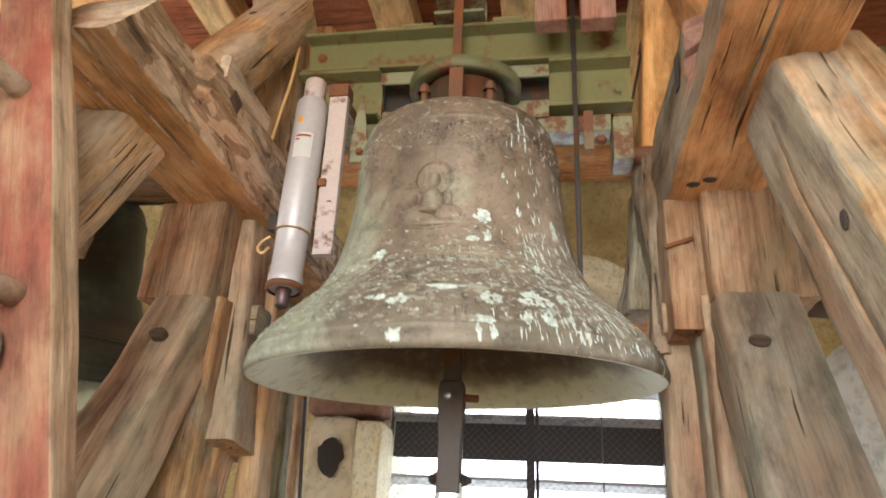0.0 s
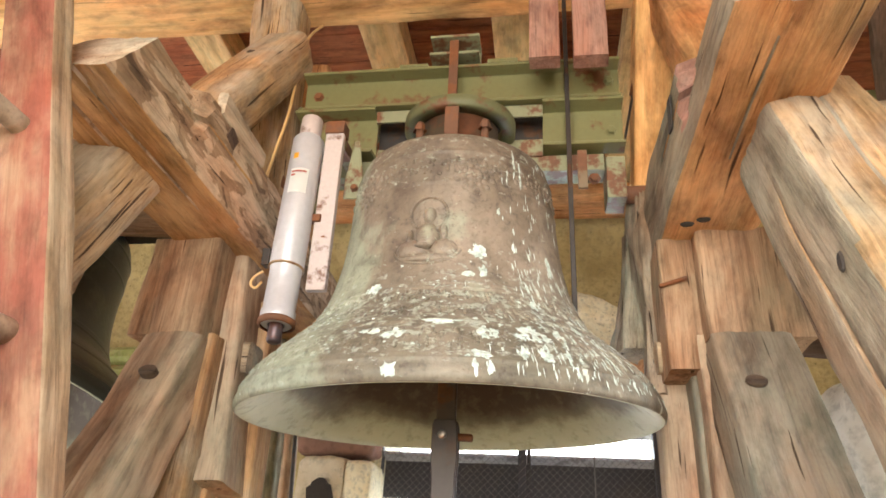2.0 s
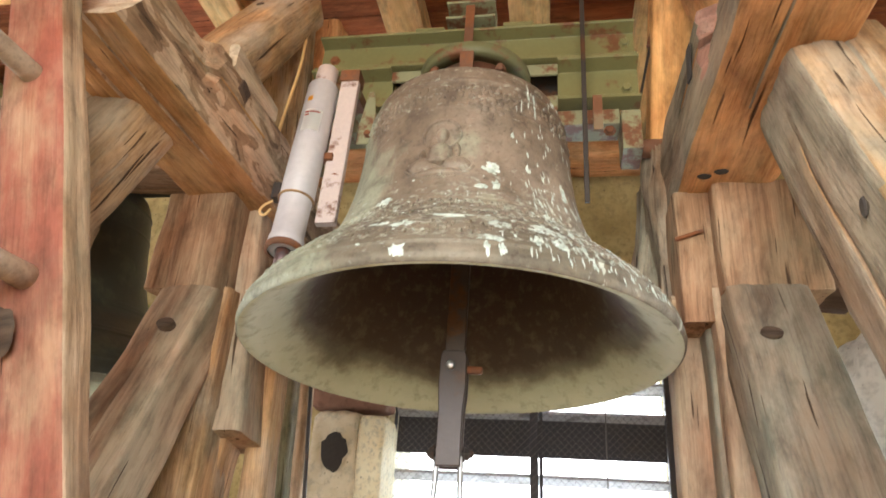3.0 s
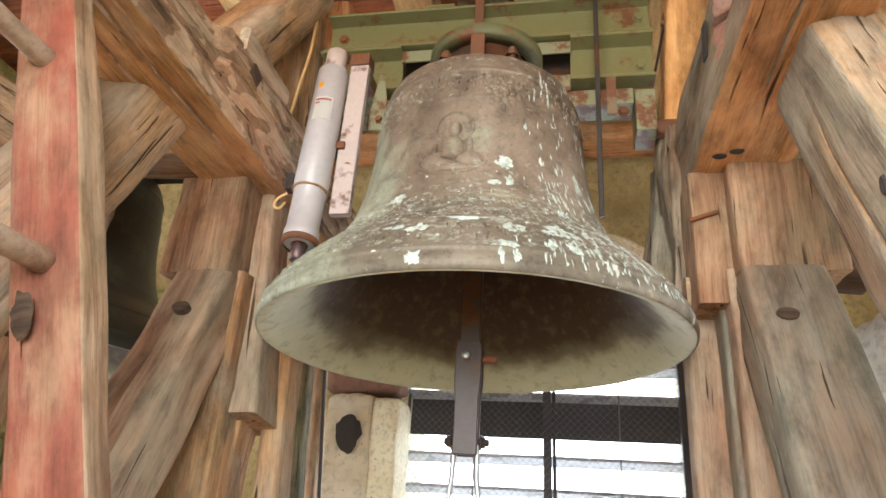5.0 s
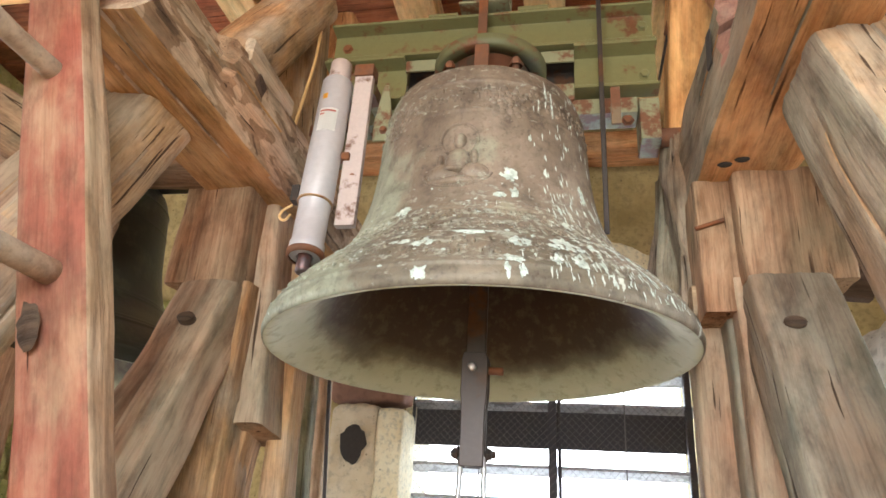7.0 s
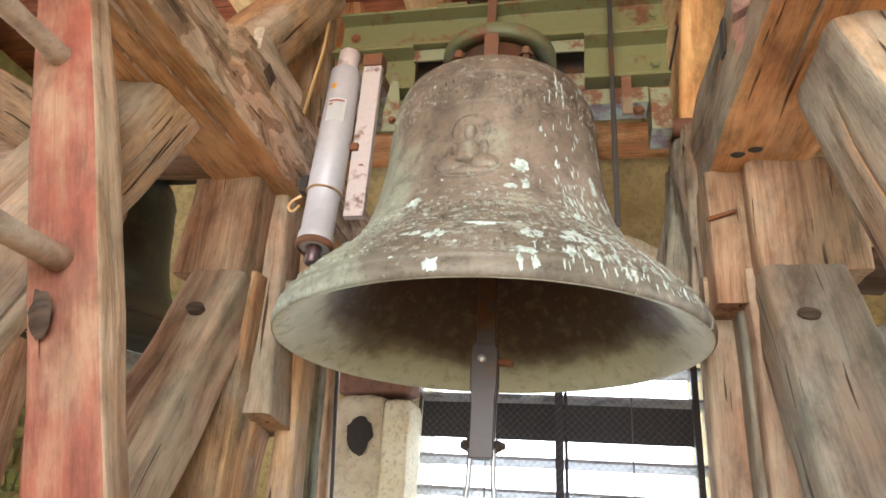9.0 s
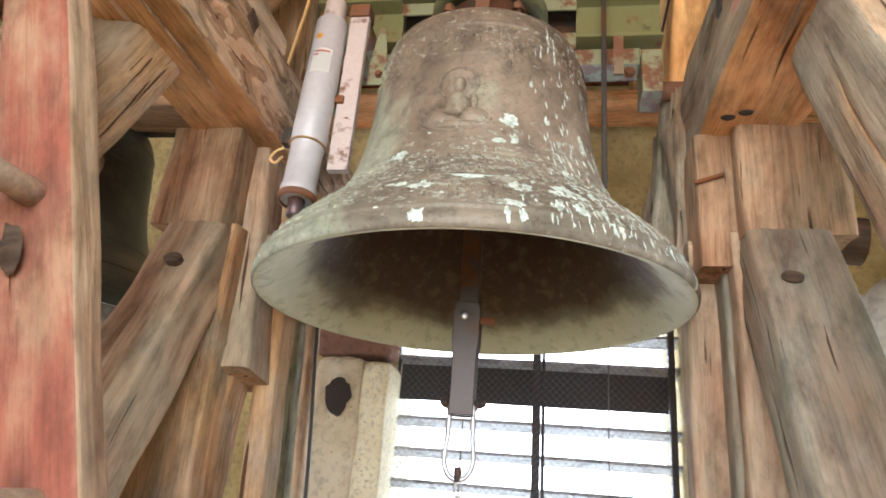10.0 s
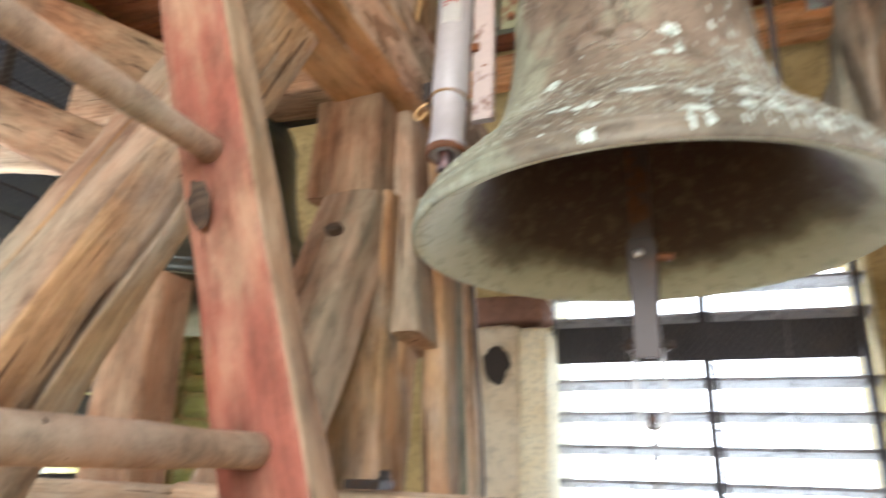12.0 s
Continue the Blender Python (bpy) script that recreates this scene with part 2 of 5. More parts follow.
PLASTER = plaster("lime_plaster", (0.70, 0.62, 0.47), (0.52, 0.40, 0.24))
OCHRE_STONE = plaster("ochre_rubble", (0.52, 0.40, 0.18), (0.33, 0.24, 0.09), 4.0, 0.9)
PALE_STONE = plaster("pale_rubble", (0.88, 0.82, 0.62), (0.78, 0.66, 0.42), 6.0, 0.9)
WHITEWASH = plaster("whitewash", (0.62, 0.61, 0.56), (0.50, 0.48, 0.42), 2.0, 0.3)
MOSS_STONE = plaster("mossy_stone", (0.50, 0.45, 0.20), (0.26, 0.28, 0.07), 5.0, 1.0)
FLOOR_WOOD = wood("floor_plank_wood", (0.22, 0.13, 0.07), (0.42, 0.28, 0.16), (0.36, 0.26, 0.17), 0.4, 0.4)


def bronze():
    """Bell bronze: smooth brown patina, green-grey bloom, whitish verdigris mottling round the inscription bands."""
    m, t, b = material("bell_bronze")
    v = coords(t, offset=False)
    n1, n2, n3 = noise_of(t, coords(t, (1, 1, 0.55), False), 4.0, 8, 0.62), noise_of(t, v, 85, 7, 0.7), noise_of(t, coords(t, (1, 1, 0.6), False), 3.4, 6, 0.62)
    sep = add(t, "SeparateXYZ")
    t.links.new(v, sep.inputs[0])
    col = ramp(t, n1, (0.32, (0.105, 0.080, 0.060)), (0.50, (0.205, 0.163, 0.125)), (0.68, (0.31, 0.258, 0.208)))
    # the flare towards the lip is greyer and greener
    col = mix(t, ramp(t, sep.outputs["Z"], (0.03, grey(0.55)), (0.19, grey(0.45)), (0.30, grey(0.0))), col, (0.165, 0.160, 0.122))
    # the bloom lies thicker on the ladder side, the brown is redder on the other
    lean = math_of(t, "MULTIPLY_ADD", sep.outputs["X"], -0.70)
    lean.node.inputs[2].default_value = 0.0
    bloom = ramp(t, math_of(t, "ADD", n3, lean), (0.535, grey(0)), (0.61, grey(0.75)))
    col = mix(t, bloom, col, (0.30, 0.335, 0.255))
    col = mix(t, ramp(t, n2, (0.34, grey(0.55)), (0.47, grey(0))), col, (0.075, 0.052, 0.038))
    mott = noise_of(t, v, 21, 6, 0.65, 0.3)
    col = mix(t, 0.8, col, ramp(t, mott, (0.34, (0.50, 0.46, 0.43)), (0.48, (0.95, 0.92, 0.88)), (0.64, (1.18, 1.14, 1.08))), "MULTIPLY")
    # mottled whitish crust in the height of the bands
    crust = noise_of(t, coords(t, (42, 42, 66), False), 1.0, 8, 0.70, 0.4)
    zone = ramp(t, sep.outputs["Z"], (0.035, grey(0.0)), (0.06, grey(0.10)), (0.20, grey(0.125)), (0.27, grey(0.06)), (0.36, grey(0.0)), (0.48, grey(0.0)), (0.54, grey(0.07)))
    crust = ramp(t, math_of(t, "ADD", crust, zone), (0.62, grey(0)), (0.70, grey(0.8)))
    col = mix(t, crust, col, (0.40, 0.42, 0.35))
    run = noise_of(t, coords(t, (44, 44, 6), False), 1.0, 5, 0.6, 0.25)
    side = noise_of(t, coords(t, (5, 5, 3), False), 1.0, 3, 0.5)
    toward = ramp(t, math_of(t, "ADD", math_of(t, "MULTIPLY", sep.outputs["X"], 1.1), side), (0.50, grey(0)), (0.80, grey(0.15)))
    drop = ramp(t, math_of(t, "ADD", run, toward), (0.765, grey(0)), (0.795, grey(0.9)))
    col = mix(t, drop, col, (0.56, 0.60, 0.53))
    t.links.new(col, b.inputs["Base Color"])
    b.inputs["Metallic"].default_value = 0.15
    t.links.new(ramp(t, n2, (0.3, grey(0.46)), (0.7, grey(0.66))), b.inputs["Roughness"])
    n4 = noise_of(t, v, 26, 5, 0.6)
    bump(t, b, math_of(t, "ADD", math_of(t, "ADD", math_of(t, "MULTIPLY", n2, 0.7), n4), math_of(t, "MULTIPLY", crust, 0.8)), 0.45, 0.005)
    return m


def bronze_inside():
    m, t, b = material("bell_bronze_inside")
    v = coords(t, offset=False)
    n1, n2 = noise_of(t, v, 4.0, 8, 0.66), noise_of(t, v, 28, 6, 0.66)
    sep = add(t, "SeparateXYZ")
    t.links.new(v, sep.inputs[0])
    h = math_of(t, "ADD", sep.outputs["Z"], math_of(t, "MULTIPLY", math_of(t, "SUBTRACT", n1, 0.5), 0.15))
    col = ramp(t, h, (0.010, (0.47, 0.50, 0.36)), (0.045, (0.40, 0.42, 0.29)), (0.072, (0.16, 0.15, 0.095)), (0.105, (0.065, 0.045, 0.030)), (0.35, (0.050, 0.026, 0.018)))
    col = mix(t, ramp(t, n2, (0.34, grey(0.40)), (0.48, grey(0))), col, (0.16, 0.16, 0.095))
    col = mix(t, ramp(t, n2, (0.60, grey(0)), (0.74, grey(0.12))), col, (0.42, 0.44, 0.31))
    t.links.new(col, b.inputs["Base Color"])
    b.inputs["Metallic"].default_value, b.inputs["Roughness"].default_value = 0.0, 0.78
    bump(t, b, math_of(t, "ADD", n1, n2), 0.25, 0.004)
    return m


BRONZE, BRONZE_IN = bronze(), bronze_inside()
RELIEF_BRONZE = metal("relief_bronze", (0.165, 0.140, 0.108), (0.085, 0.062, 0.046), 0.42, 0.5, 0.15, 26)
GREEN_BELL = metal("dark_bell_bronze", (0.050, 0.055, 0.045), (0.09, 0.10, 0.07), 0.4, 0.4, 0.3)


# Building helpers
def part(name, bm, mat, parent=None, label="", m=None, smooth=False):
    """Links a bmesh as one mesh object; m is its pose in the world at rest."""
    me = bpy.data.meshes.new(name)
    bm.normal_update()
    bm.to_mesh(me)
    bm.free()
    return part_of(name, me, mat, parent, label, m, smooth)


def part_of(name, me, mat, parent=None, label="", m=None, smooth=False):
    if mat and not me.materials:
        for x in mat if isinstance(mat, (list, tuple)) else (mat,):
            me.materials.append(x)
    if smooth:
        me.polygons.foreach_set("use_smooth", [True] * len(me.polygons))
    ob = new(name, me)
    m = m or Matrix()
    if parent:
        ob.parent = parent
        up = parent
        w = Matrix()
        chain = []
        while up:
            chain.append(up)
            up = up.parent
        for o in reversed(chain):
            w = w @ o.matrix_basis
        m = w.inverted() @ m
    ob.matrix_basis = m
    if label:
        ob["label"] = label
    return ob


def thing(name, label, category, at=(0, 0, 0), group="", kind=""):
    e = new(name)
    e.empty_display_size = 0.1
    e.matrix_basis = Matrix.Translation(at)
    return tagged(e, label, category, group, kind)


def along(p0, p1, up=(0, 0, 1)):
    """A pose at p0 whose x axis points to p1 and whose z axis lies near up."""
    x = (Vector(p1) - Vector(p0)).normalized()
    y = Vector(up).cross(x).normalized()
    z = x.cross(y)
    return Matrix.Translation(p0) @ Matrix((x, y, z)).transposed().to_4x4()


def hewn(length, w, h, bev=0.012, rough=0.006, seed=0, taper=1.0, steps=0, cut0=0.0, cut1=0.0, splits=()):
    """A hewn timber along x, centred in y and z, with rounded, chipped arrises and adze-uneven faces. cut0 and cut1 slant its
    ends by that run over the height; splits are (face, place across -1..1, from, to, depth) of open drying cracks."""
    bm = bmesh.new()
    n = steps or max(10, int(length / 0.022))
    faces = {"z+": ((1, 1), (-1, 1)), "y-": ((-1, 1), (-1, -1)), "z-": ((-1, -1), (1, -1)), "y+": ((1, -1), (1, 1))}
    prof = []
    for face, (c0, c1) in faces.items():
        a0 = math.atan2(c0[1], c0[0])
        for k in (-1, 0, 1):
            a = a0 + k * math.pi / 4 * 0.9
            prof.append((c0[0] * (w / 2 - bev) + bev * math.cos(a), c0[1] * (h / 2 - bev) + bev * math.sin(a), 1.0, None))
        flat = c0[1] == c1[1]
        half = (w if flat else h) / 2 - bev
        row = [(-1 + 2 * k / 9, None) for k in range(1, 9)]
        for sp in splits:
            if sp[0] == face:
                row = [r for r in row if abs(r[0] - sp[1]) * half > 0.010]
                row += [(sp[1] - 0.0035 / half, None), (sp[1], sp), (sp[1] + 0.0035 / half, None)]
        for u, sp in sorted(row, key=lambda r: r[0]):
            if flat:
                prof.append((-c0[0] * half * u, c0[1] * h / 2, 0.0, sp))
            else:
                prof.append((c0[0] * w / 2, c0[1] * half * -u, 0.0, sp))
    rings = []
    for i in range(n + 1):
        u = i / n
        s = 1 + (taper - 1) * u
        ring = []
        for y, z, arris, sp in prof:
            p = Vector((u * length * 3.1, y * 7, z * 7 + seed * 5.7))
            d = noise.noise(p) * rough + noise.noise(Vector((p.x * 2.2, p.y * 4.5, p.z * 4.5))) * rough * 0.45 + noise.noise(Vector((p.x * 0.6, p.y * 12, p.z * 12))) * rough * 0.4
            if arris:
                d -= rough * 1.3 * max(0.0, noise.noise(Vector((p.x * 1.6 + 9, p.y, p.z))) - 0.05)
            if sp and sp[2] < u < sp[3]:
                d -= sp[4] * math.sin(math.pi * (u - sp[2]) / (sp[3] - sp[2])) ** 0.6
            k = 1 + d / max(0.02, math.hypot(y, z))
            x = u * length + (cut0 * (1 - u) + cut1 * u) * (z / h)
            side = 0.007 * noise.noise((u * length * 4, seed, 3)) if splits and not arris else 0.0
            yy, zz = (y + side, z) if abs(abs(z) - h / 2) < 1e-6 else (y, z + side)
            ring.append(bm.verts.new((x, yy * s * k, zz * s * k)))
        rings.append(ring)
    m = len(prof)
    for a, b in zip(rings, rings[1:]):
        for j in range(m):
            bm.faces.new((a[j], a[(j + 1) % m], b[(j + 1) % m], b[j]))
    for f in (bm.faces.new(rings[0][::-1]), bm.faces.new(rings[-1])):
        for e in f.edges:
            e.smooth = False
    bmesh.ops.recalc_face_normals(bm, faces=bm.faces)
    return bm


def beam(name, p0, p1, w, h, mat, parent=None, label="", up=(0, 0, 1), seed=None, **kw):
    if seed is None:
        seed = sum(p0) * 3 + sum(p1)
    L = (Vector(p1) - Vector(p0)).length
    return part(name, hewn(L, w, h, seed=seed, **kw), mat, parent, label, along(p0, p1, up), True)


def box_bm(sx, sy, sz, bev=0.002, seg=2):
    bm = bmesh.new()
    bmesh.ops.create_cube(bm, size=1, matrix=Matrix.Diagonal((sx, sy, sz, 1)))
    if bev:
        bmesh.ops.bevel(bm, geom=list(bm.edges), offset=bev, segments=seg, affect="EDGES", profile=0.6)
    return bm


def box(name, lo, hi, mat, parent=None, label="", bev=0.002):
    c = [(a + b) / 2 for a, b in zip(lo, hi)]
    return part(name, box_bm(*[b - a for a, b in zip(lo, hi)], bev), mat, parent, label, Matrix.Translation(c))


def lathe(profile, seg=64, closed=False, cap0=False, cap1=False):
    """Turns (r, z) pairs round z."""
    bm = bmesh.new()
    rings = [[bm.verts.new((r * math.cos(2 * math.pi * k / seg), r * math.sin(2 * math.pi * k / seg), z)) for k in range(seg)] for r, z in profile]
    pairs = list(zip(rings, rings[1:])) + ([(rings[-1], rings[0])] if closed else [])
    for a, b in pairs:
        for k in range(seg):
            bm.faces.new((a[k], a[(k + 1) % seg], b[(k + 1) % seg], b[k]))
    if cap0:
        bm.faces.new(rings[0][::-1])
    if cap1:
        bm.faces.new(rings[-1])
    bmesh.ops.recalc_face_normals(bm, faces=bm.faces)
    return bm


def rod(name, p0, p1, r, mat, parent=None, label="", seg=14, r1=None, wobble=0.0):
    """A round bar with softened ends, along z of its own pose."""
    L = (Vector(p1) - Vector(p0)).length
    r1 = r if r1 is None else r1
    e = min(r * 0.25, L * 0.2)
    n = 10 if wobble else 1
    prof = [(r * 0.7, 0)] + [(r + (r1 - r) * k / n + wobble * noise.noise((k * 0.9, r * 50, L)), e + (L - 2 * e) * k / n) for k in range(n + 1)] + [(r1 * 0.7, L)]
    m = Matrix.Translation(p0) @ (Vector(p1) - Vector(p0)).to_track_quat("Z", "Y").to_matrix().to_4x4()
    return part(name, lathe(prof, seg, cap0=True, cap1=True), mat, parent, label, m, True)


def wire(name, points, r, mat, parent=None, label="", res=6):
    """A smooth cable through points."""
    cu = bpy.data.curves.new(name, "CURVE")
    cu.dimensions, cu.bevel_depth, cu.bevel_resolution, cu.resolution_u = "3D", r, 2, res
    sp = cu.splines.new("BEZIER")
    sp.bezier_points.add(len(points) - 1)
    for bp, p in zip(sp.bezier_points, points):
        bp.co = p
        bp.handle_left_type = bp.handle_right_type = "AUTO"
    tmp = bpy.data.objects.new(name, cu)
    scene.collection.objects.link(tmp)
    me = bpy.data.meshes.new_from_object(tmp.evaluated_get(bpy.context.evaluated_depsgraph_get()))
    bpy.data.objects.remove(tmp)
    bpy.data.curves.remove(cu)
    me.name = name
    return part_of(name, me, mat, parent, label, None, True)


def bolt_head(name, at, way, r, mat, parent, label="", depth=0.012):
    m = Matrix.Translation(at) @ Vector(way).to_track_quat("Z", "Y").to_matrix().to_4x4()
    return part(name, lathe([(r * 1.35, 0), (r * 1.35, 0.003), (r, 0.003), (r, depth * 0.85), (r * 0.8, depth)], 6 if r > 0.006 else 8, cap1=True), mat, parent, label, m)


# The tower room
WX, WY0, WY1, WZ = 2.7, -2.7, 1.72, 3.64


def wall_with_hole(name, axis, at, thick, a0, a1, h0, h1, z1, mat, label):
    """One wall as a mesh with a rectangular opening a0..a1, h0..h1; axis 'x' or 'y' is its normal, at its inner face. The inner face is uneven."""
    bm = bmesh.new()
    span = (-WX - 0.55, WX + 0.55) if axis == "y" else (WY0, WY1)
    cells = [(span[0], a0, 0, z1), (a1, span[1], 0, z1), (a0, a1, 0, h0), (a0, a1, h1, z1)]
    lo_n, hi_n = sorted((at, at + thick))
    for u0, u1, z0, zz in cells:
        if axis == "y":
            lo, hi = (u0, lo_n, z0), (u1, hi_n, zz)
        else:
            lo, hi = (lo_n, u0, z0), (hi_n, u1, zz)
        bmesh.ops.create_cube(bm, size=1, matrix=Matrix.Translation([(p + q) / 2 for p, q in zip(lo, hi)]) @ Matrix.Diagonal((*[q - p for p, q in zip(lo, hi)], 1)))
    bmesh.ops.subdivide_edges(bm, edges=[e for e in bm.edges if e.calc_length() > 0.3], cuts=14, use_grid_fill=True)
    for v in bm.verts:
        d = noise.noise(v.co * 2.1) * 0.025 + noise.noise(v.co * 6.5) * 0.010
        v.co.y += d if axis == "y" else 0
        v.co.x += d * (1 if axis == "x" else 0.6)
    return tagged(part(name, bm, mat), label, "wall", kind="structure")


WIN_X0, WIN_X1, WIN_Z0, WIN_Z1 = -0.60, 0.78, 0.75, 2.42
wall_with_hole("wall_north", "y", WY1, 0.55, WIN_X0, WIN_X1, WIN_Z0, WIN_Z1, WZ, OCHRE_STONE, "rough ochre rubble and plaster wall behind the bell")
wall_with_hole("wall_south", "y", WY0, -0.55, -1.0, 1.0, 0.6, 2.9, WZ, PLASTER, "plain plastered tower wall with a wide opening")
wall_with_hole("wall_west", "x", -WX, -0.55, -0.7, 1.40, 1.0, 3.35, WZ, MOSS_STONE, "mossy rubble stone wall beside the ladder")
wall_with_hole("wall_east", "x", WX, 0.55, -1.1, 0.3, 0.9, 2.7, WZ, WHITEWASH, "whitewashed tower wall beside the bell frame")

floor = tagged(part("floor", box_bm(5.4, 4.4, 0.1, 0), FLOOR_WOOD, None, "", Matrix.Translation((0, -0.49, -0.055))), "worn plank floor of the belfry", "floor", kind="structure")
ground = tagged(part("ground", box_bm(400, 400, 0.2, 0), plain("meadow", (0.07, 0.10, 0.035), 0.95, 0.4, 0.4), None, "", Matrix.Translation((0, 0, -9))), "grass far below the tower", "ground", kind="structure")


def boarded_ceiling():
    """Red-brown roof boards side by side, in one mesh."""
    bm = bmesh.new()
    y = WY0 - 0.5
    while y < WY1 + 0.5:
        w = 0.17
        dz = random.uniform(0, 0.006)
        bmesh.ops.create_cube(bm, size=1, matrix=Matrix.Translation((0, y + w / 2, WZ + 0.02 + dz)) @ Matrix.Diagonal((6.4, w - 0.006, 0.03, 1)))
        y += w
    return bm


ceiling = tagged(part("ceiling", boarded_ceiling(), BOARD), "red-brown boarded roof underside above the joists", "ceiling", kind="structure")


# Overcast sky beyond the louvres
def sky_card():
    m, t, b = material("bright_overcast_sky")
    e = add(t, "Emission")
    e.inputs["Color"].default_value, e.inputs["Strength"].default_value = (0.93, 0.97, 1, 1), 2.3
    t.links.new(e.outputs[0], t.nodes["Material Output"].inputs["Surface"])
    return m


SKY = sky_card()
tagged(part("backdrop", box_bm(14, 0.05, 14, 0), SKY, None, "", Matrix.Translation((0, 9, 2))), "bright overcast sky beyond the louvres", "sky", kind="structure")
tagged(part("backdrop", box_bm(0.05, 14, 14, 0), SKY, None, "", Matrix.Translation((-10, 0, 2))), "bright overcast sky beyond the louvres", "sky", kind="structure")


# Louvred windows: dark slats and wire mesh
def mesh_grid(width, z0, z1, step, r, m):
    """Diagonal wires of a chain-link mesh as thin four-sided bars."""
    verts, faces = [], []
    h = z1 - z0
    def bar(a, b):
        d = (Vector(b) - Vector(a)).normalized()
        n = Vector((0, 1, 0)).cross(d) * r
        q = Vector((0, r, 0))
        i = len(verts)
        for p in (a, b):
            for o in (n, q, -n, -q):
                verts.append(m @ (Vector(p) + o))
        for k in range(4):
            faces.append((i + k, i + (k + 1) % 4, i + 4 + (k + 1) % 4, i + 4 + k))
    k = -h
    while k < width:
        x0, x1 = max(0, k), min(width, k + h)
        bar((x0 - width / 2, 0, z0 + x0 - k), (x1 - width / 2, 0, z0 + x1 - k))
        bar((x0 - width / 2, 0.002, z1 - (x0 - k)), (x1 - width / 2, 0.002, z1 - (x1 - k)))
        k += step
    me = bpy.data.meshes.new("wire_mesh")
    me.from_pydata([tuple(v) for v in verts], [], faces)
    return me


def louvre_window(name, label, m, width, z0, z1, spacing, depth, tilt, band=None, slat_mat=None):
    w = thing(name, label, "window", kind="structure")
    w.matrix_basis = m
    def place(p):
        return m @ Matrix.Translation(p)
    part("frame_post", box_bm(0.038, 0.04, z1 - z0, 0.003), BLACK_SLAT, w, "upright bar between the slats", place((0.04, 0.0, (z0 + z1) / 2)) @ pose(0, 0, 0, 0, -0.7, 0))
    part("frame_post", box_bm(0.016, 0.03, z1 - z0, 0.002), BLACK_SLAT, w, "", place((0.072, 0.01, (z0 + z1) / 2)) @ pose(0, 0, 0, 0, -0.7, 0))
    for sx in (-1, 1):
        part("frame_post", box_bm(0.03, 0.05, z1 - z0, 0.003), BLACK_SLAT, w, "", place((sx * (width / 2 - 0.02), 0.02, (z0 + z1) / 2)))
        part("hanger_wire", box_bm(0.006, 0.006, z1 - z0, 0), WIRE, w, "", place((sx * width / 4 + 0.03, 0.0, (z0 + z1) / 2)))
    me = None
    z = z0 + 0.03
    while z < z1:
        if not (band and band[0] + 0.02 < z < band[1] - 0.02):
            for sx in (-1, 1):
                pm = place((sx * width / 4 + 0.02, 0.07, z)) @ pose(0, 0, 0, tilt, random.uniform(-0.3, 0.3), 0)
                if me is None:
                    s = part("slat", box_bm(width / 2, depth, 0.016, 0.003), slat_mat or BLACK_SLAT, w, "", pm)
                    me = s.data
                else:
                    part_of("slat", me, None, w, "", pm)
        z += spacing
    if band:
        part("board", box_bm(width - 0.02, 0.02, band[1] - band[0], 0.003), BLACK_SLAT, w, "broad dark board across the window", place((0.0, 0.10, (band[0] + band[1]) / 2)))
    mesh = part_of("wire_mesh", mesh_grid(width - 0.06, z0, z1, 0.034, 0.0008, Matrix()), WIRE, w, "thin chain-link wire mesh", place((0, -0.02, 0)))
    mesh["kind"] = "stuff"
    return w


window_1 = louvre_window("window_1", "dark louvre slats and wire mesh in the stone opening, backlit", Matrix.Translation((0.08, WY1 + 0.08, 0)), 1.36, WIN_Z0 + 0.01, 2.40, 0.1475, 0.12, -13, (1.93, 2.11), SLAT_GREY)
window_2 = louvre_window("window_2", "dark louvre slats behind wire mesh in the mossy wall", Matrix.Translation((-WX - 0.1, 0.35, 0)) @ pose(0, 0, 0, 0, 0, 90), 2.1, 1.02, 3.33, 0.125, 0.17, -32)


# Plastered jamb beside the window, with a rough dark hole; pale stones above the bell
def rubble(name, at, size, mat, label, seed=0, rot=0, category="stone", power=6):
    bm = bmesh.new()
    bmesh.ops.create_cube(bm, size=1, matrix=Matrix.Diagonal((*size, 1)))
    bmesh.ops.subdivide_edges(bm, edges=list(bm.edges), cuts=11, use_grid_fill=True)
    s = max(size)
    for v in bm.verts:
        q = Vector([v.co[i] / (size[i] / 2) for i in range(3)])
        k = max(1e-6, sum(abs(c) ** power for c in q)) ** (1 / power)
        v.co = Vector([v.co[i] / k * ((0.9 if power == 6 else 0.985) if k > 1 else 1) for i in range(3)])
        v.co += Vector(noise.noise_vector(v.co * 9 / s * 0.5 + Vector((seed, 0, 0)))) * min(s * 0.07, min(size) * 0.07)
        v.co += Vector(noise.noise_vector(v.co * 22 + Vector((seed, 3, 0)))) * min(size) * 0.05
    return part(name, bm, mat, None, "", Matrix.Translation(at) @ pose(0, 0, 0, 0, rot, rot * 0.5), True) if not label else tagged(part(name, bm, mat, None, "", Matrix.Translation(at) @ pose(0, 0, 0, 0, rot, rot * 0.5), True), label, category, kind="structure")


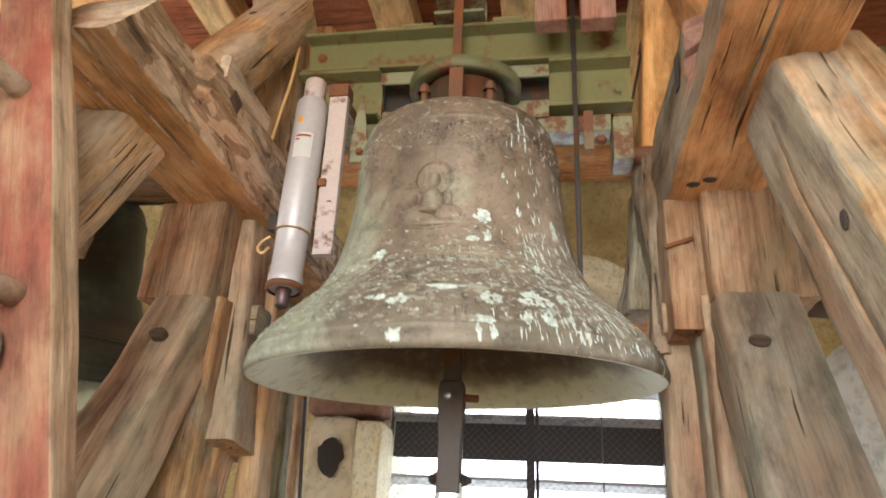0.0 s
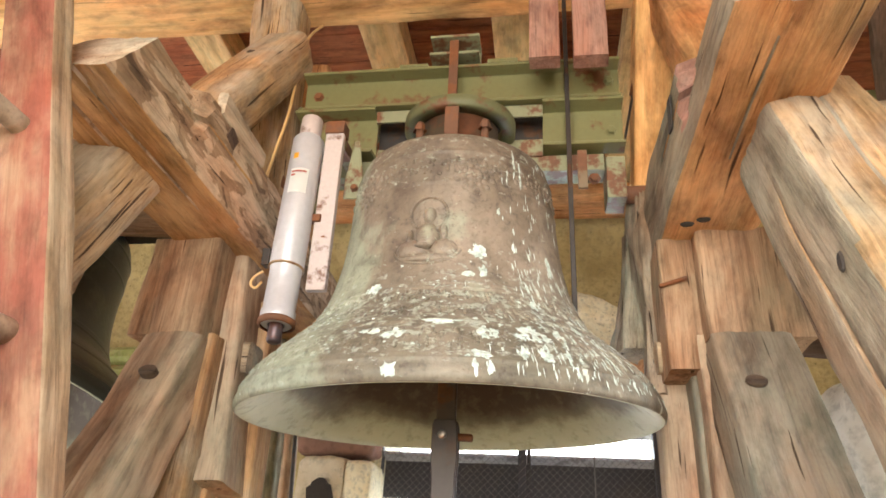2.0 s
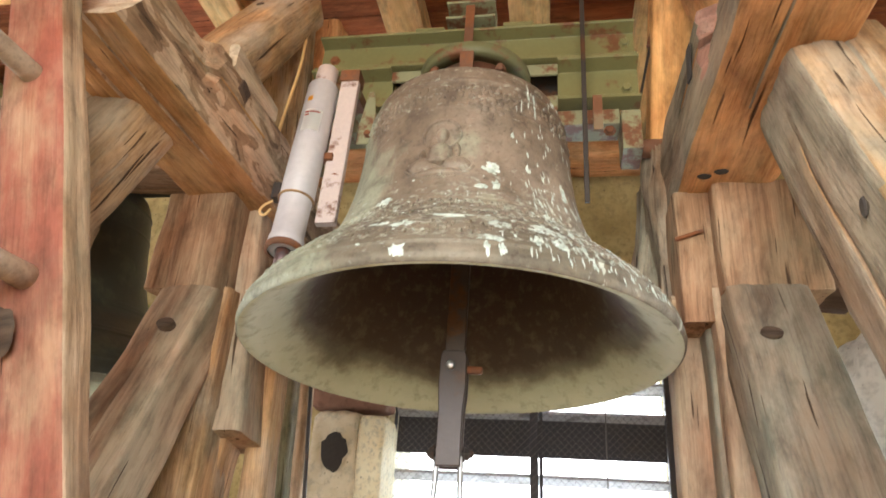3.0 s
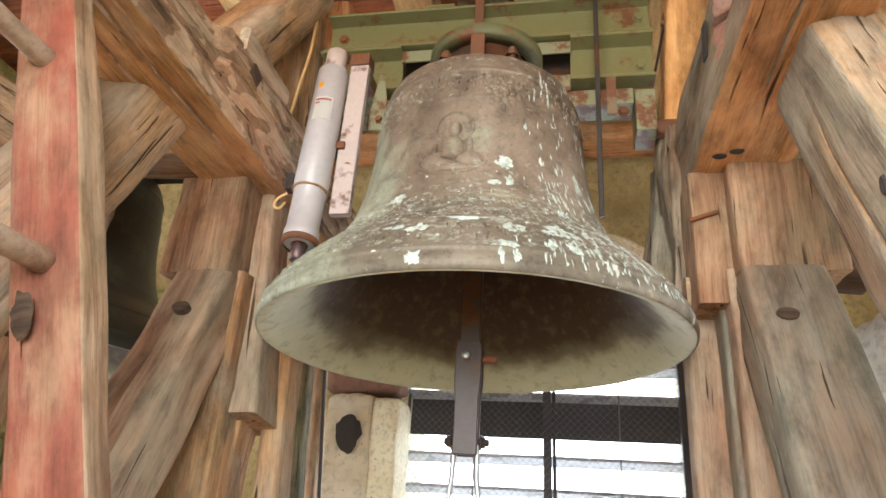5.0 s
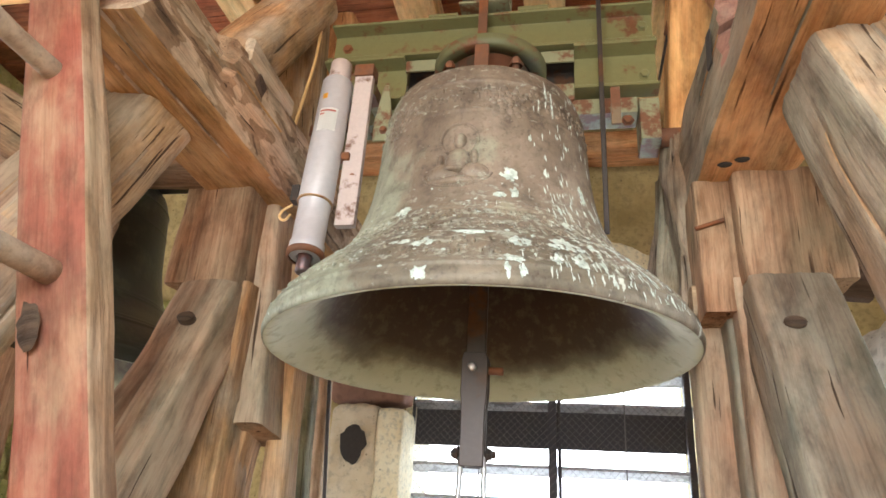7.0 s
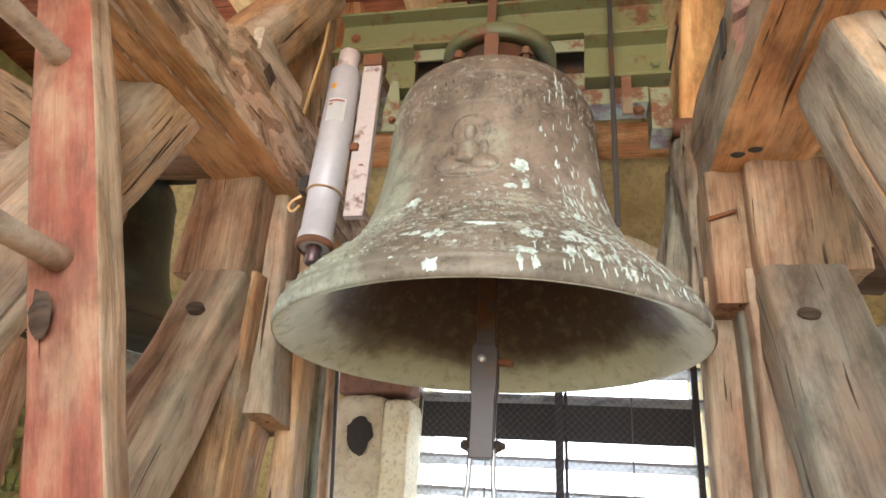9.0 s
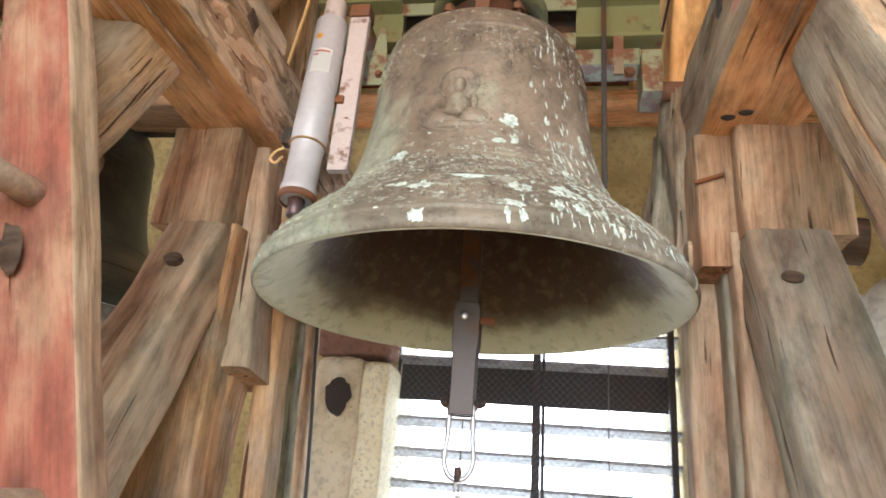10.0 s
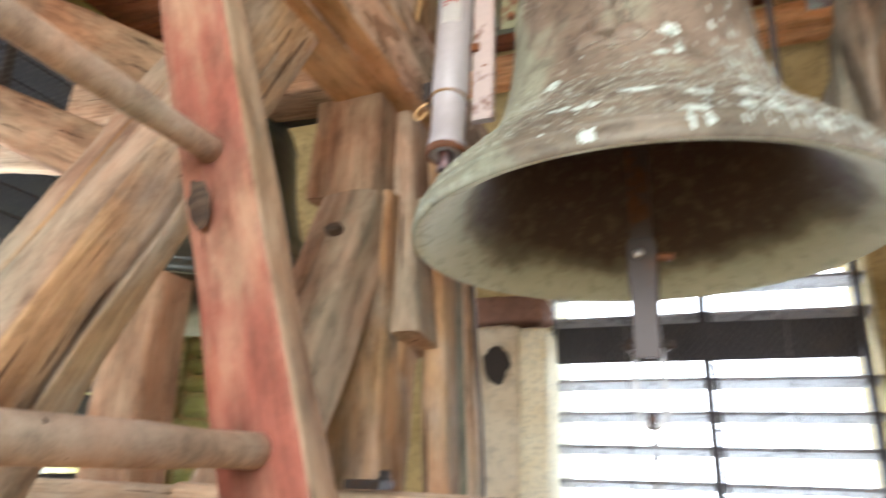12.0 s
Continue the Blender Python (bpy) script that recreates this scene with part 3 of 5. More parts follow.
rubble("jamb", (-0.760, 1.60, 1.11), (0.215, 0.28, 1.90), PLASTER, "flaking lime-plastered window jamb with a dark hole", 2, 0, "jamb", 30)
rubble("trim", (-0.74, 1.63, 2.13), (0.42, 0.26, 0.15), plaster("brick_rubble", (0.26, 0.13, 0.085), (0.17, 0.09, 0.06)), "dark red rubble course over the jamb", 5, 0, "stone")
def ragged_disc(rx, rz, seed, n=26):
    """A shallow ragged patch, flat towards -y."""
    bm = bmesh.new()
    c = bm.verts.new((0, -0.004, 0))
    loop = []
    for k in range(n):
        a = 2 * math.pi * k / n
        q = 0.9 + 0.28 * noise.noise((math.cos(a) * 2.2 + seed, math.sin(a) * 2.2, seed))
        loop.append(bm.verts.new((rx * q * math.cos(a), 0, rz * q * math.sin(a))))
    for k in range(n):
        bm.faces.new((c, loop[k], loop[(k + 1) % n]))
    bmesh.ops.recalc_face_normals(bm, faces=bm.faces)
    return bm


part("jamb_hole", ragged_disc(0.070, 0.088, 3.3), BLACK_HOLE, bpy.data.objects["jamb"], "dark ragged hole in the plaster", Matrix.Translation((-0.752, 1.446, 1.865)))
rubble("trim", (-0.596, 1.605, 1.10), (0.125, 0.27, 1.90), PALE_STONE, "pale raw stone edge of the jamb", 21, 0, "stone", 30)
# pale lining added over the ochre wall; its colour holds the daylight there
box_reveal = box("trim", (-0.625, 1.79, 0.76), (-0.570, 2.26, 2.41), PALE_STONE)
tagged(box_reveal, "pale lining of the window reveal, daylight put into its colour", "stone", kind="structure")
rubble("stone_ledge", (0.50, 1.60, 2.72), (0.42, 0.3, 0.16), PALE_STONE, "pale broken stone ledge lit from the window", 8, 22, "stone")
rubble("stone_ledge", (0.72, 1.60, 2.60), (0.16, 0.24, 0.34), PALE_STONE, "pale broken stone ledge lit from the window", 11, 12, "stone")
rubble("stone_ledge", (-0.60, 1.55, 2.72), (0.30, 0.25, 0.16), PALE_STONE, "pale broken stone ledge lit from the window", 14, -18, "stone")

# Timbers of the roof: new pine cross beam, joists and side posts
def lone(name, label, category, *a, group="", **kw):
    ob = beam(name, *a, **kw)
    return tagged(ob, label, category, group)


lone("cross_beam", "new squared pine cross beam under the joists", "beam", (-2.68, 0.10, 3.457), (2.68, 0.10, 3.457), 0.20, 0.235, PINE, rough=0.004, bev=0.008)
for x, w in ((-1.9, 0.16), (-1.14, 0.16), (-0.40, 0.165), (0.125, 0.165), (0.66, 0.21), (1.3, 0.16), (2.0, 0.16)):
    lone("joist", "pale sawn pine joist under red-brown boards", "joist", (x, -2.65, 3.565), (x, 1.68, 3.565), w, 0.135, RAFTER, group="ceiling joists", rough=0.002, bev=0.004)
lone("cross_beam", "orange-brown timber lintel at the back wall", "beam", (-1.6, 1.52, 3.37), (1.6, 1.52, 3.37), 0.2, 0.10, ORANGE_OAK)
lone("roof_post", "round-edged timber post rising from the trestle", "post", (-0.645, 0.20, 2.50), (-0.685, 0.12, 3.345), 0.16, 0.15, TAN_OAK, up=(0, -1, 0), bev=0.035, taper=1.1)
lone("roof_post", "light pine post rising from the trestle", "post", (0.570, 0.27, 2.50), (0.625, 0.16, 3.345), 0.17, 0.15, PINE, up=(0, -1, 0), bev=0.01)
for kx, ky, y1, z1, w, h, mat in ((-0.63, -0.30, 0.12, 3.15, 0.15, 0.16, TAN_OAK), (0.66, -0.32, 0.12, 3.28, 0.16, 0.17, ORANGE_OAK)):
    knee = lone("knee_brace", "short hewn knee brace at the roof post", "brace", (kx, ky, 2.50), (kx, y1, z1), w, h, mat, up=(1, 0, 0), bev=0.03)
    out = Vector((0, -0.84, 0.54))
    for u, dx in ((0.30, 0.03), (0.66, -0.02)):
        at = Vector((kx + dx, ky, 2.50)).lerp(Vector((kx + dx, y1, z1)), u) + out * (w / 2 - 0.006)
        part("peg", lathe([(0.014, -0.02), (0.014, 0.006), (0.009, 0.009)], 12, cap1=True), DARK_OAK, knee, "dark oak peg head", Matrix.Translation(at) @ out.to_track_quat("Z", "Y").to_matrix().to_4x4())
lone("roof_post", "hewn timber post above the far trestle", "post", (-0.70, 0.46, 2.50), (-0.70, 0.46, 3.345), 0.22, 0.14, ORANGE_OAK, up=(0, -1, 0), bev=0.02)
lone("roof_post", "hewn timber post above the far trestle", "post", (0.76, 0.46, 2.50), (0.76, 0.46, 3.345), 0.26, 0.14, PINE, up=(0, -1, 0), bev=0.02)

# Iron tie rods at both roof posts
for s, a, b in ((-1, (-0.685, 0.17, 3.12), (-0.575, 0.15, 2.62)), (1, (0.60, 0.20, 3.32), (0.515, 0.195, 2.96))):
    tie = thing("tie_rod", "rusty iron tie rod clipped to the roof post", "rod", a)
    rod("bar", a, b, 0.011, RUSTY, tie)
    box("clip", (a[0] - 0.03, a[1] - 0.012, a[2] - 0.01), (a[0] + 0.03, a[1] + 0.03, a[2] + 0.03), RUSTY, tie)
    if s > 0:
        rod("wire_end", b, (0.47, 0.19, 2.74), 0.004, DARK_IRON, tie)


# Rubble stones in the corner beyond the ladder
west, north = bpy.data.objects["wall_west"], bpy.data.objects["wall_north"]
stone_rnd = random.Random(9)


def stone_bm(size, seed):
    bm = bmesh.new()
    bmesh.ops.create_cube(bm, size=1, matrix=Matrix.Diagonal((*size, 1)))
    bmesh.ops.bevel(bm, geom=list(bm.edges), offset=min(size) * 0.28, segments=1, affect="EDGES")
    for v in bm.verts:
        v.co += Vector(noise.noise_vector(v.co * 14 + Vector((seed, 0, 0)))) * 0.016
    return bm


zz = 1.05
while zz < 2.6:
    hh = stone_rnd.uniform(0.09, 0.15)
    yy = 1.40
    while yy < 1.66:
        ww = stone_rnd.uniform(0.10, 0.20)
        part("stone", stone_bm((0.10, ww, hh - 0.012), zz + yy), MOSS_STONE, west, "", Matrix.Translation((-WX + 0.01, yy + ww / 2, zz + hh / 2)))
        yy += ww + 0.012
    xx = -2.64
    while xx < -1.9:
        ww = stone_rnd.uniform(0.12, 0.26)
        part("stone", stone_bm((ww, 0.10, hh - 0.012), zz + xx), MOSS_STONE, north, "", Matrix.Translation((xx + ww / 2, WY1 - 0.01, zz + hh / 2)))
        xx += ww + 0.012
    zz += hh


def side_faces(ob, mat, axis, sign):
    """Gives the faces of one long side, which differ in wear and tone, a second material."""
    ob.data.materials.append(mat)
    slot = len(ob.data.materials) - 1
    for p in ob.data.polygons:
        n = p.normal.y if axis == "y" else p.normal.z if axis == "z" else -p.normal.x
        if n * sign > 0.6:
            p.material_index = slot


def wane(head, s, run, mat):
    """Cuts the upper inner edge of a head beam back over its first run, and reddens the little end wall of that notch."""
    head.data.materials.append(mat)
    slot = len(head.data.materials) - 1
    for v in head.data.vertices:
        if v.co.y * s > 0.02 and v.co.x < run:
            v.co.y -= s * 0.22 * max(0.0, v.co.z + 0.07) * min(1.0, v.co.y * s / 0.08)
    for p in head.data.polygons:
        xs = [head.data.vertices[i].co.x for i in p.vertices]
        if min(xs) < run < max(xs) and p.center.y * s > 0.03 and p.center.z > -0.06:
            p.material_index = slot
            p.use_smooth = False


# Bell frame of hewn oak, one trestle at either side
def trestle(s):
    f = thing("bell_frame", "hewn oak trestle of the bell frame, pegged, with grey fissured braces" if s > 0 else "hewn brown oak trestle of the bell frame, pegged and notched", "bell frame", (s * 0.6, 0, 0), "sides of the bell frame")
    # orange tones carry the warm floor bounce on the undersides; inner sides are greyer
    cap = ORANGE_OAK if s > 0 else WARM_OAK
    y0 = -0.745 if s > 0 else -0.695
    head = beam("head_beam", (s * 0.600, y0, 2.392), (s * 0.600, 1.30, 2.392), 0.205, 0.215, cap, f, "thick hewn head beam, fissured along the grain", bev=0.012, rough=0.011, seed=3 + s, cut0=0.15, splits=(("z-", 0.25, 0.03, 0.19, 0.008), ("z-", -0.4, 0.08, 0.23, 0.007), ("y+", 0.3, 0.05, 0.30, 0.010), ("y-", -0.2, 0.02, 0.28, 0.010)))
    bx, by, bh = (0.685, 0.0, 0.20) if s > 0 else (-0.685, 0.022, 0.158)
    brace = beam("brace", (bx, by - 0.475, 2.31), (bx, by - 1.62, 0.12), 0.17, bh, GREY_OAK if s > 0 else TAN_OAK, f, "diagonal brace under the head beam, split along its length", up=(0, -1, 0.6), seed=7 + s, bev=0.016 if s > 0 else 0.032, rough=0.010, splits=(("z+", 0.1, 0.0, 0.55, 0.012), ("y+", -0.1, 0.05, 0.5, 0.016), ("y-", 0.1, 0.08, 0.45, 0.014), ("z-", 0.2, 0.1, 0.6, 0.014)))
    side_faces(head, GREY_OAK if s > 0 else INNER_OAK, "y", s)
    side_faces(head, END_GRAIN, "x", 1)
    wane(head, s, -0.46 - y0, PINK_WOOD if s > 0 else OLD_OAK)
    side_faces(brace, TAN_OAK if s > 0 else LEG_OAK, "z", 1)
    beam("sill", (s * 0.65, -1.95, 0.10), (s * 0.65, 1.4, 0.10), 0.24, 0.20, OLD_OAK, f, "sill beam on the floor", seed=23 + s)
    beam("post", (s * 0.655, -0.02, 0.19), (s * 0.655, -0.02, 2.05), 0.20, 0.17, LEG_OAK if s > 0 else TAN_OAK, f, "upright oak post", up=(0, -1, 0), seed=11 + s, rough=0.009)
    px = 0.678 if s > 0 else -0.664
    beam("post_head", (px, -0.05, 2.030), (px, -0.05, 2.287), 0.215 if s > 0 else 0.180, 0.20, OLD_OAK, f, "upper part of the post above the lap joint", up=(0, -1, 0), seed=12 + s, rough=0.007, bev=0.010, splits=(("z+", 0.45 * s, 0.0, 0.5, 0.012),))
    lx = 0.655 if s > 0 else -0.642
    beam("leg", (lx, -0.085 if s > 0 else -0.072, 2.035), (lx if s > 0 else -0.675, -1.0 if s > 0 else -0.987, 0.15), 0.165 if s > 0 else 0.148, 0.15, LEG_GREY if s > 0 else LEG_OAK, f, "pegged leaning leg with a lap joint", up=(0, -1, 0.35), seed=17 + s, rough=0.009, bev=0.014, cut0=0.073, splits=(("z+", -0.2 * s, 0.05, 0.24, 0.016), ("z+", 0.55 * s, 0.12, 0.36, 0.014)))
    if s > 0:
        beam("packing_block", (0.537, -0.015, 1.975), (0.535, -0.015, 2.288), 0.088, 0.17, OLD_OAK, f, "short reddish packing block", up=(0, -1, 0), seed=31, bev=0.006, rough=0.004)
        beam("plank", (0.515, 0.07, 0.2), (0.52, 0.07, 2.0), 0.075, 0.10, LEG_OAK, f, "narrow upright plank", up=(0, -1, 0), seed=33)
        beam("plank", (0.572, 0.01, 0.2), (0.560, 0.01, 1.99), 0.026, 0.12, LEG_GREY, f, "narrow upright plank", up=(0, -1, 0), seed=35)
        beam("split_timber", (0.495, 0.10, 1.95), (0.505, 0.12, 2.52), 0.055, 0.16, GREY_OAK, f, "grey weather-split inner timber", up=(0, -1, 0), seed=37, rough=0.036, bev=0.012)
        beam("split_timber", (0.452, 0.20, 2.10), (0.482, 0.22, 2.48), 0.045, 0.10, GREY_OAK, f, "grey weather-split inner timber", up=(0, -1, 0), seed=39, rough=0.036, bev=0.012)
        beam("stub", (0.485, 0.03, 2.035), (0.57, 0.03, 2.035), 0.08, 0.07, RUNG_WOOD, f, "dark sawn stub end", seed=41)
        rod("staple", (0.486, -0.105, 2.165), (0.548, -0.108, 2.185), 0.005, RUSTY, f, "rusty iron staple")
    else:
        beam("packing_block", (-0.620, 0.025, 2.287), (-0.588, 0.025, 1.700), 0.162, 0.15, LEG_OAK, f, "long packing timber with a rounded foot", up=(0, -1, 0), seed=43, bev=0.014, rough=0.006, taper=1.22, cut1=-0.03, splits=(("z+", -0.5, 0.3, 0.98, 0.014), ("z+", 0.35, 0.15, 0.6, 0.010)))
        beam("plank", (-0.775, 0.05, 0.2), (-0.612, 0.05, 1.735), 0.135, 0.12, TAN_OAK, f, "split upright plank under the packing timber", up=(0, -1, 0), seed=45, bev=0.010, splits=(("z+", 0.2, 0.4, 0.99, 0.018), ("z+", -0.35, 0.55, 0.97, 0.012)))
        beam("plank", (-0.43, 0.105, 0.2), (-0.524, 0.105, 2.20), 0.060, 0.09, TAN_OAK, f, "narrow upright plank", up=(0, -1, 0), seed=47, bev=0.006)
        beam("stub", (-0.50, 0.02, 2.02), (-0.56, 0.02, 2.02), 0.09, 0.08, GREY_OAK, f, "dark sawn stub end", seed=49)
    # peg, mortise and bits of iron
    px, py, pz = (0.626, -0.227, 1.912) if s > 0 else (-0.630, -0.223, 1.920)
    m = Matrix.Translation((px, py, pz)) @ pose(0, 0, 0, 64, 0, 0) @ Matrix.Diagonal((1.15, 0.8, 1, 1))
    part("peg", lathe([(0.018, -0.02), (0.018, 0.004), (0.012, 0.007)], 14, cap1=True), DARK_OAK, f, "dark oak peg head", m)
    if s > 0:
        for dy in (0.0, 0.035):
            part("peg_hole", lathe([(0.016, 0), (0.013, 0.003)], 12, cap1=True), BLACK_HOLE, f, "dark peg hole", Matrix.Translation((0.545 + dy * 0.9, -0.185 - dy * 0.55, 2.2805)) @ pose(0, 0, 0, 180) @ Matrix.Diagonal((1, 0.7, 1, 1)))
        part("mortise", box_bm(0.004, 0.035, 0.075, 0.0015), BLACK_HOLE, f, "dark lozenge-shaped mortise", Matrix.Translation((0.4935, -0.377, 2.435)) @ pose(0, 0, 0, 12))
        part("knot_hole", lathe([(0.010, 0), (0.008, 0.003)], 12, cap1=True), BLACK_HOLE, f, "dark knot hole", Matrix.Translation((0.597, -0.74, 1.915)) @ pose(0, 0, 0, 0, -90, 0) @ Matrix.Diagonal((1.5, 0.8, 1, 1)))
    else:
        beam("lath", (-0.500, -0.405, 2.500), (-0.498, -0.165, 2.505), 0.022, 0.058, END_GRAIN, f, "pale split lath along the top edge", seed=53, bev=0.005, rough=0.007, taper=0.7)
        part("mortise", box_bm(0.006, 0.034, 0.034, 0.0015), DARK_OAK, f, "reddish lozenge-shaped mortise", Matrix.Translation((-0.4945, -0.337, 2.45)) @ pose(0, 0, 0, 25) @ Matrix.Diagonal((1, 0.75, 1.7, 1)) @ pose(0, 0, 0, 45))
    return f


frame_right, frame_left = trestle(1), trestle(-1)

# Mossy split post in front of the jamb, and a thin dark cable beside it
lone("timber_post", "mossy split oak post beside the window jamb", "post", (-0.60, 0.65, 0.0), (-0.725, 0.65, 2.35), 0.125, 0.12, MOSSY, up=(0, -1, 0), rough=0.008)
lone("timber_post", "pale split lath beside the mossy post", "post", (-0.505, 0.62, 0.0), (-0.62, 0.62, 2.35), 0.035, 0.06, END_GRAIN, up=(0, -1, 0), rough=0.004)
tagged(wire("cable", [(-0.50, 0.57, 0.0), (-0.537, 0.585, 1.45), (-0.575, 0.585, 1.95), (-0.60, 0.58, 2.4)], 0.006, DARK_IRON), "thin dark cable beside the mossy post", "cable")

# Timbers left of the ladder: another trestle of the next bell
lone("timber_post", "old brown timber of the neighbouring bell frame", "post", (-1.16, -0.19, 0.0), (-1.135, -0.19, 1.85), 0.145, 0.13, OLD_OAK, up=(0, -1, 0))
lone("timber_beam", "dark hewn timber of the neighbouring bell frame", "beam", (-2.15, -0.2, 2.55), (-1.30, -0.2, 2.16), 0.16, 0.16, OLD_OAK)
lone("timber_beam", "dark hewn timber of the neighbouring bell frame", "beam", (-1.95, -0.1, 2.86), (-1.05, -0.1, 2.34), 0.16, 0.17, OLD_OAK)
lone("timber_beam", "pale rail across the louvred opening", "beam", (-2.3, 0.1, 2.46), (-1.15, 0.1, 2.30), 0.06, 0.10, RUNG_WOOD)
lone("timber_beam", "old brown beam above the neighbouring bell", "beam", (-2.1, 0.30, 2.72), (-0.75, 0.30, 2.66), 0.18, 0.18, OLD_OAK)
lone("timber_beam", "pale rail low beside the ladder", "beam", (-1.9, -0.30, 1.36), (-0.75, -0.30, 1.36), 0.07, 0.045, RUNG_WOOD)
lone("timber_beam", "pale handrail below the bell", "beam", (-0.60, -0.62, 1.385), (0.60, -0.62, 1.375), 0.05, 0.03, RUNG_WOOD)
latch = thing("latch", "small black iron latch on the handrail", "latch", (-0.31, -0.62, 1.4))
box("plate", (-0.335, -0.64, 1.4005), (-0.285, -0.60, 1.412), DARK_IRON, latch)
bolt_head("bolt", (-0.288, -0.62, 1.412), (0, 0, 1), 0.008, DARK_IRON, latch)
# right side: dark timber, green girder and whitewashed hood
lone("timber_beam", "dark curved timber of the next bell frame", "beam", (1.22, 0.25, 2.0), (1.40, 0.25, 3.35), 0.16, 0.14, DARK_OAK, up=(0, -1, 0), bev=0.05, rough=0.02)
lone("timber_beam", "pale board behind the brace", "beam", (1.02, 0.25, 2.88), (2.3, 0.25, 2.94), 0.08, 0.05, RUNG_WOOD)
lone("steel_beam", "dark green steel beam of the next headstock", "beam", (1.0, 0.42, 3.02), (2.4, 0.42, 3.03), 0.10, 0.12, GREEN_PAINT, rough=0.0, bev=0.004)
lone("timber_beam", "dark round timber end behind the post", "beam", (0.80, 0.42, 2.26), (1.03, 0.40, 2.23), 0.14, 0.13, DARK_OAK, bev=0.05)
rubble("hood", (1.78, 1.15, 1.95), (1.25, 0.8, 0.85), WHITEWASH, "smooth whitewashed masonry hood", 3, 0, "masonry")
rubble("stone_ledge", (1.5, 1.3, 1.0), (1.3, 0.6, 1.1), OCHRE_STONE, "ochre rubble below the whitewashed hood", 17, 0, "stone")


# Ladder: rails in a slanting plane, rungs level between them
ladder = thing("ladder", "red-painted wooden ladder with round grey rungs leaning beside the bell", "ladder", (0.26, -1.2, 0))
def lad(z, y):
    return Vector((-0.424 - 0.375 * (z - 1.8), y + 0.08 * (z - 1.8), z))
for y in (-0.838, -1.30):
    rail = beam("rail", lad(0.0, y), lad(3.1, y), 0.060, 0.094, RED_RAIL, ladder, "faded red ladder rail with worn edges", up=(-1, 0, 0), rough=0.004, bev=0.007, steps=60)
    side_faces(rail, RAIL_BARE, "z", -1)
z = 0.44
while z < 3.0:
    a, b = lad(z, -1.34), lad(z, -0.84)
    rod("rung", a, b, 0.0165, RUNG_PALE, ladder, "worn round wooden rung", 16, wobble=0.002)
    z += 0.333
part("scar", ragged_disc(0.016, 0.036, 5.2), DARK_OAK, ladder, "dark ragged scar on the rail", Matrix.Translation((-0.404, -0.8875, 1.696)) @ pose(0, 0, 0, 0, -18, 0))
# Bell
PIVOT = (0.0, 0.096, 2.531)
BELL_Z = 1.873
bell = thing("church_bell", "brown bronze church bell with whitish stains on a green steel headstock", "bell", PIVOT)
# radius over height, from the lip to the shoulder; ridges run round it
CURVE = [(0.475, 0.004), (0.480, 0.014), (0.471, 0.039), (0.4467, 0.081), (0.3887, 0.140), (0.3325, 0.193), (0.2993, 0.258), (0.2762, 0.338), (0.2641, 0.415), (0.2576, 0.492), (0.2512, 0.559), (0.2458, 0.593), (0.2374, 0.619), (0.2255, 0.640)]
RIDGES = [(0.043, 0.0045, 0.0045), (0.052, 0.0025, 0.0030), (0.128, 0.0045, 0.0045), (0.139, 0.0030, 0.0030), (0.226, 0.0028, 0.0030), (0.236, 0.0018, 0.0030), (0.495, 0.0020, 0.0030), (0.578, 0.0030, 0.0035)]


def bell_radius(h):
    k = max(1, min(len(CURVE) - 3, next((i for i, c in enumerate(CURVE) if c[1] > h), len(CURVE) - 1) - 1))
    (r0, z0), (r1, z1), (r2, z2), (r3, z3) = CURVE[k - 1:k + 3]
    u = (h - z1) / (z2 - z1)
    m1, m2 = (r2 - r0) / (z2 - z0) * (z2 - z1), (r3 - r1) / (z3 - z1) * (z2 - z1)
    r = (2 * u ** 3 - 3 * u ** 2 + 1) * r1 + (u ** 3 - 2 * u ** 2 + u) * m1 + (3 * u ** 2 - 2 * u ** 3) * r2 + (u ** 3 - u ** 2) * m2
    return r + sum(a * math.exp(-((h - c) / b) ** 2) for c, a, b in RIDGES)


OUTER = [(0.4735, 0.0), (0.478, 0.003)] + [(bell_radius(0.014 + 0.0035 * k), 0.014 + 0.0035 * k) for k in range(174)] + [(0.232, 0.631), (0.2225, 0.640), (0.208, 0.645), (0.10, 0.652)]
INNER = [(0.03, 0.632), (0.17, 0.627), (0.212, 0.608), (0.224, 0.54), (0.234, 0.434), (0.248, 0.33), (0.270, 0.235), (0.300, 0.165), (0.335, 0.112), (0.374, 0.072), (0.413, 0.037), (0.450, 0.009), (0.464, 0.001), (0.4735, 0.0)]
BELL_M = Matrix.Translation((0.0077, -0.0549, BELL_Z)) @ pose(0, 0, 0, 0, -0.8, 0)


def wall_at(h):
    """Outer radius and slope of the bell at height h."""
    for (r0, z0), (r1, z1) in zip(OUTER, OUTER[1:]):
        if z0 <= h <= z1:
            return r0 + (r1 - r0) * (h - z0) / (z1 - z0)
    return OUTER[0][0]


def on_bell(az, h, proud=0.0):
    """A point on the outside at azimuth az (degrees, 0 towards the ladder side's front, positive to +x)."""
    r, a = wall_at(h) + proud, radians(az)
    return Vector((r * math.sin(a), -r * math.cos(a), h))


body = part("bell_body", lathe(OUTER, 160), BRONZE, bell, "brown patinated bronze outside, whitish droppings on it", BELL_M, True)
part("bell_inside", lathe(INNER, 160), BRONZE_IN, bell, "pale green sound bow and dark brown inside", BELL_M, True)


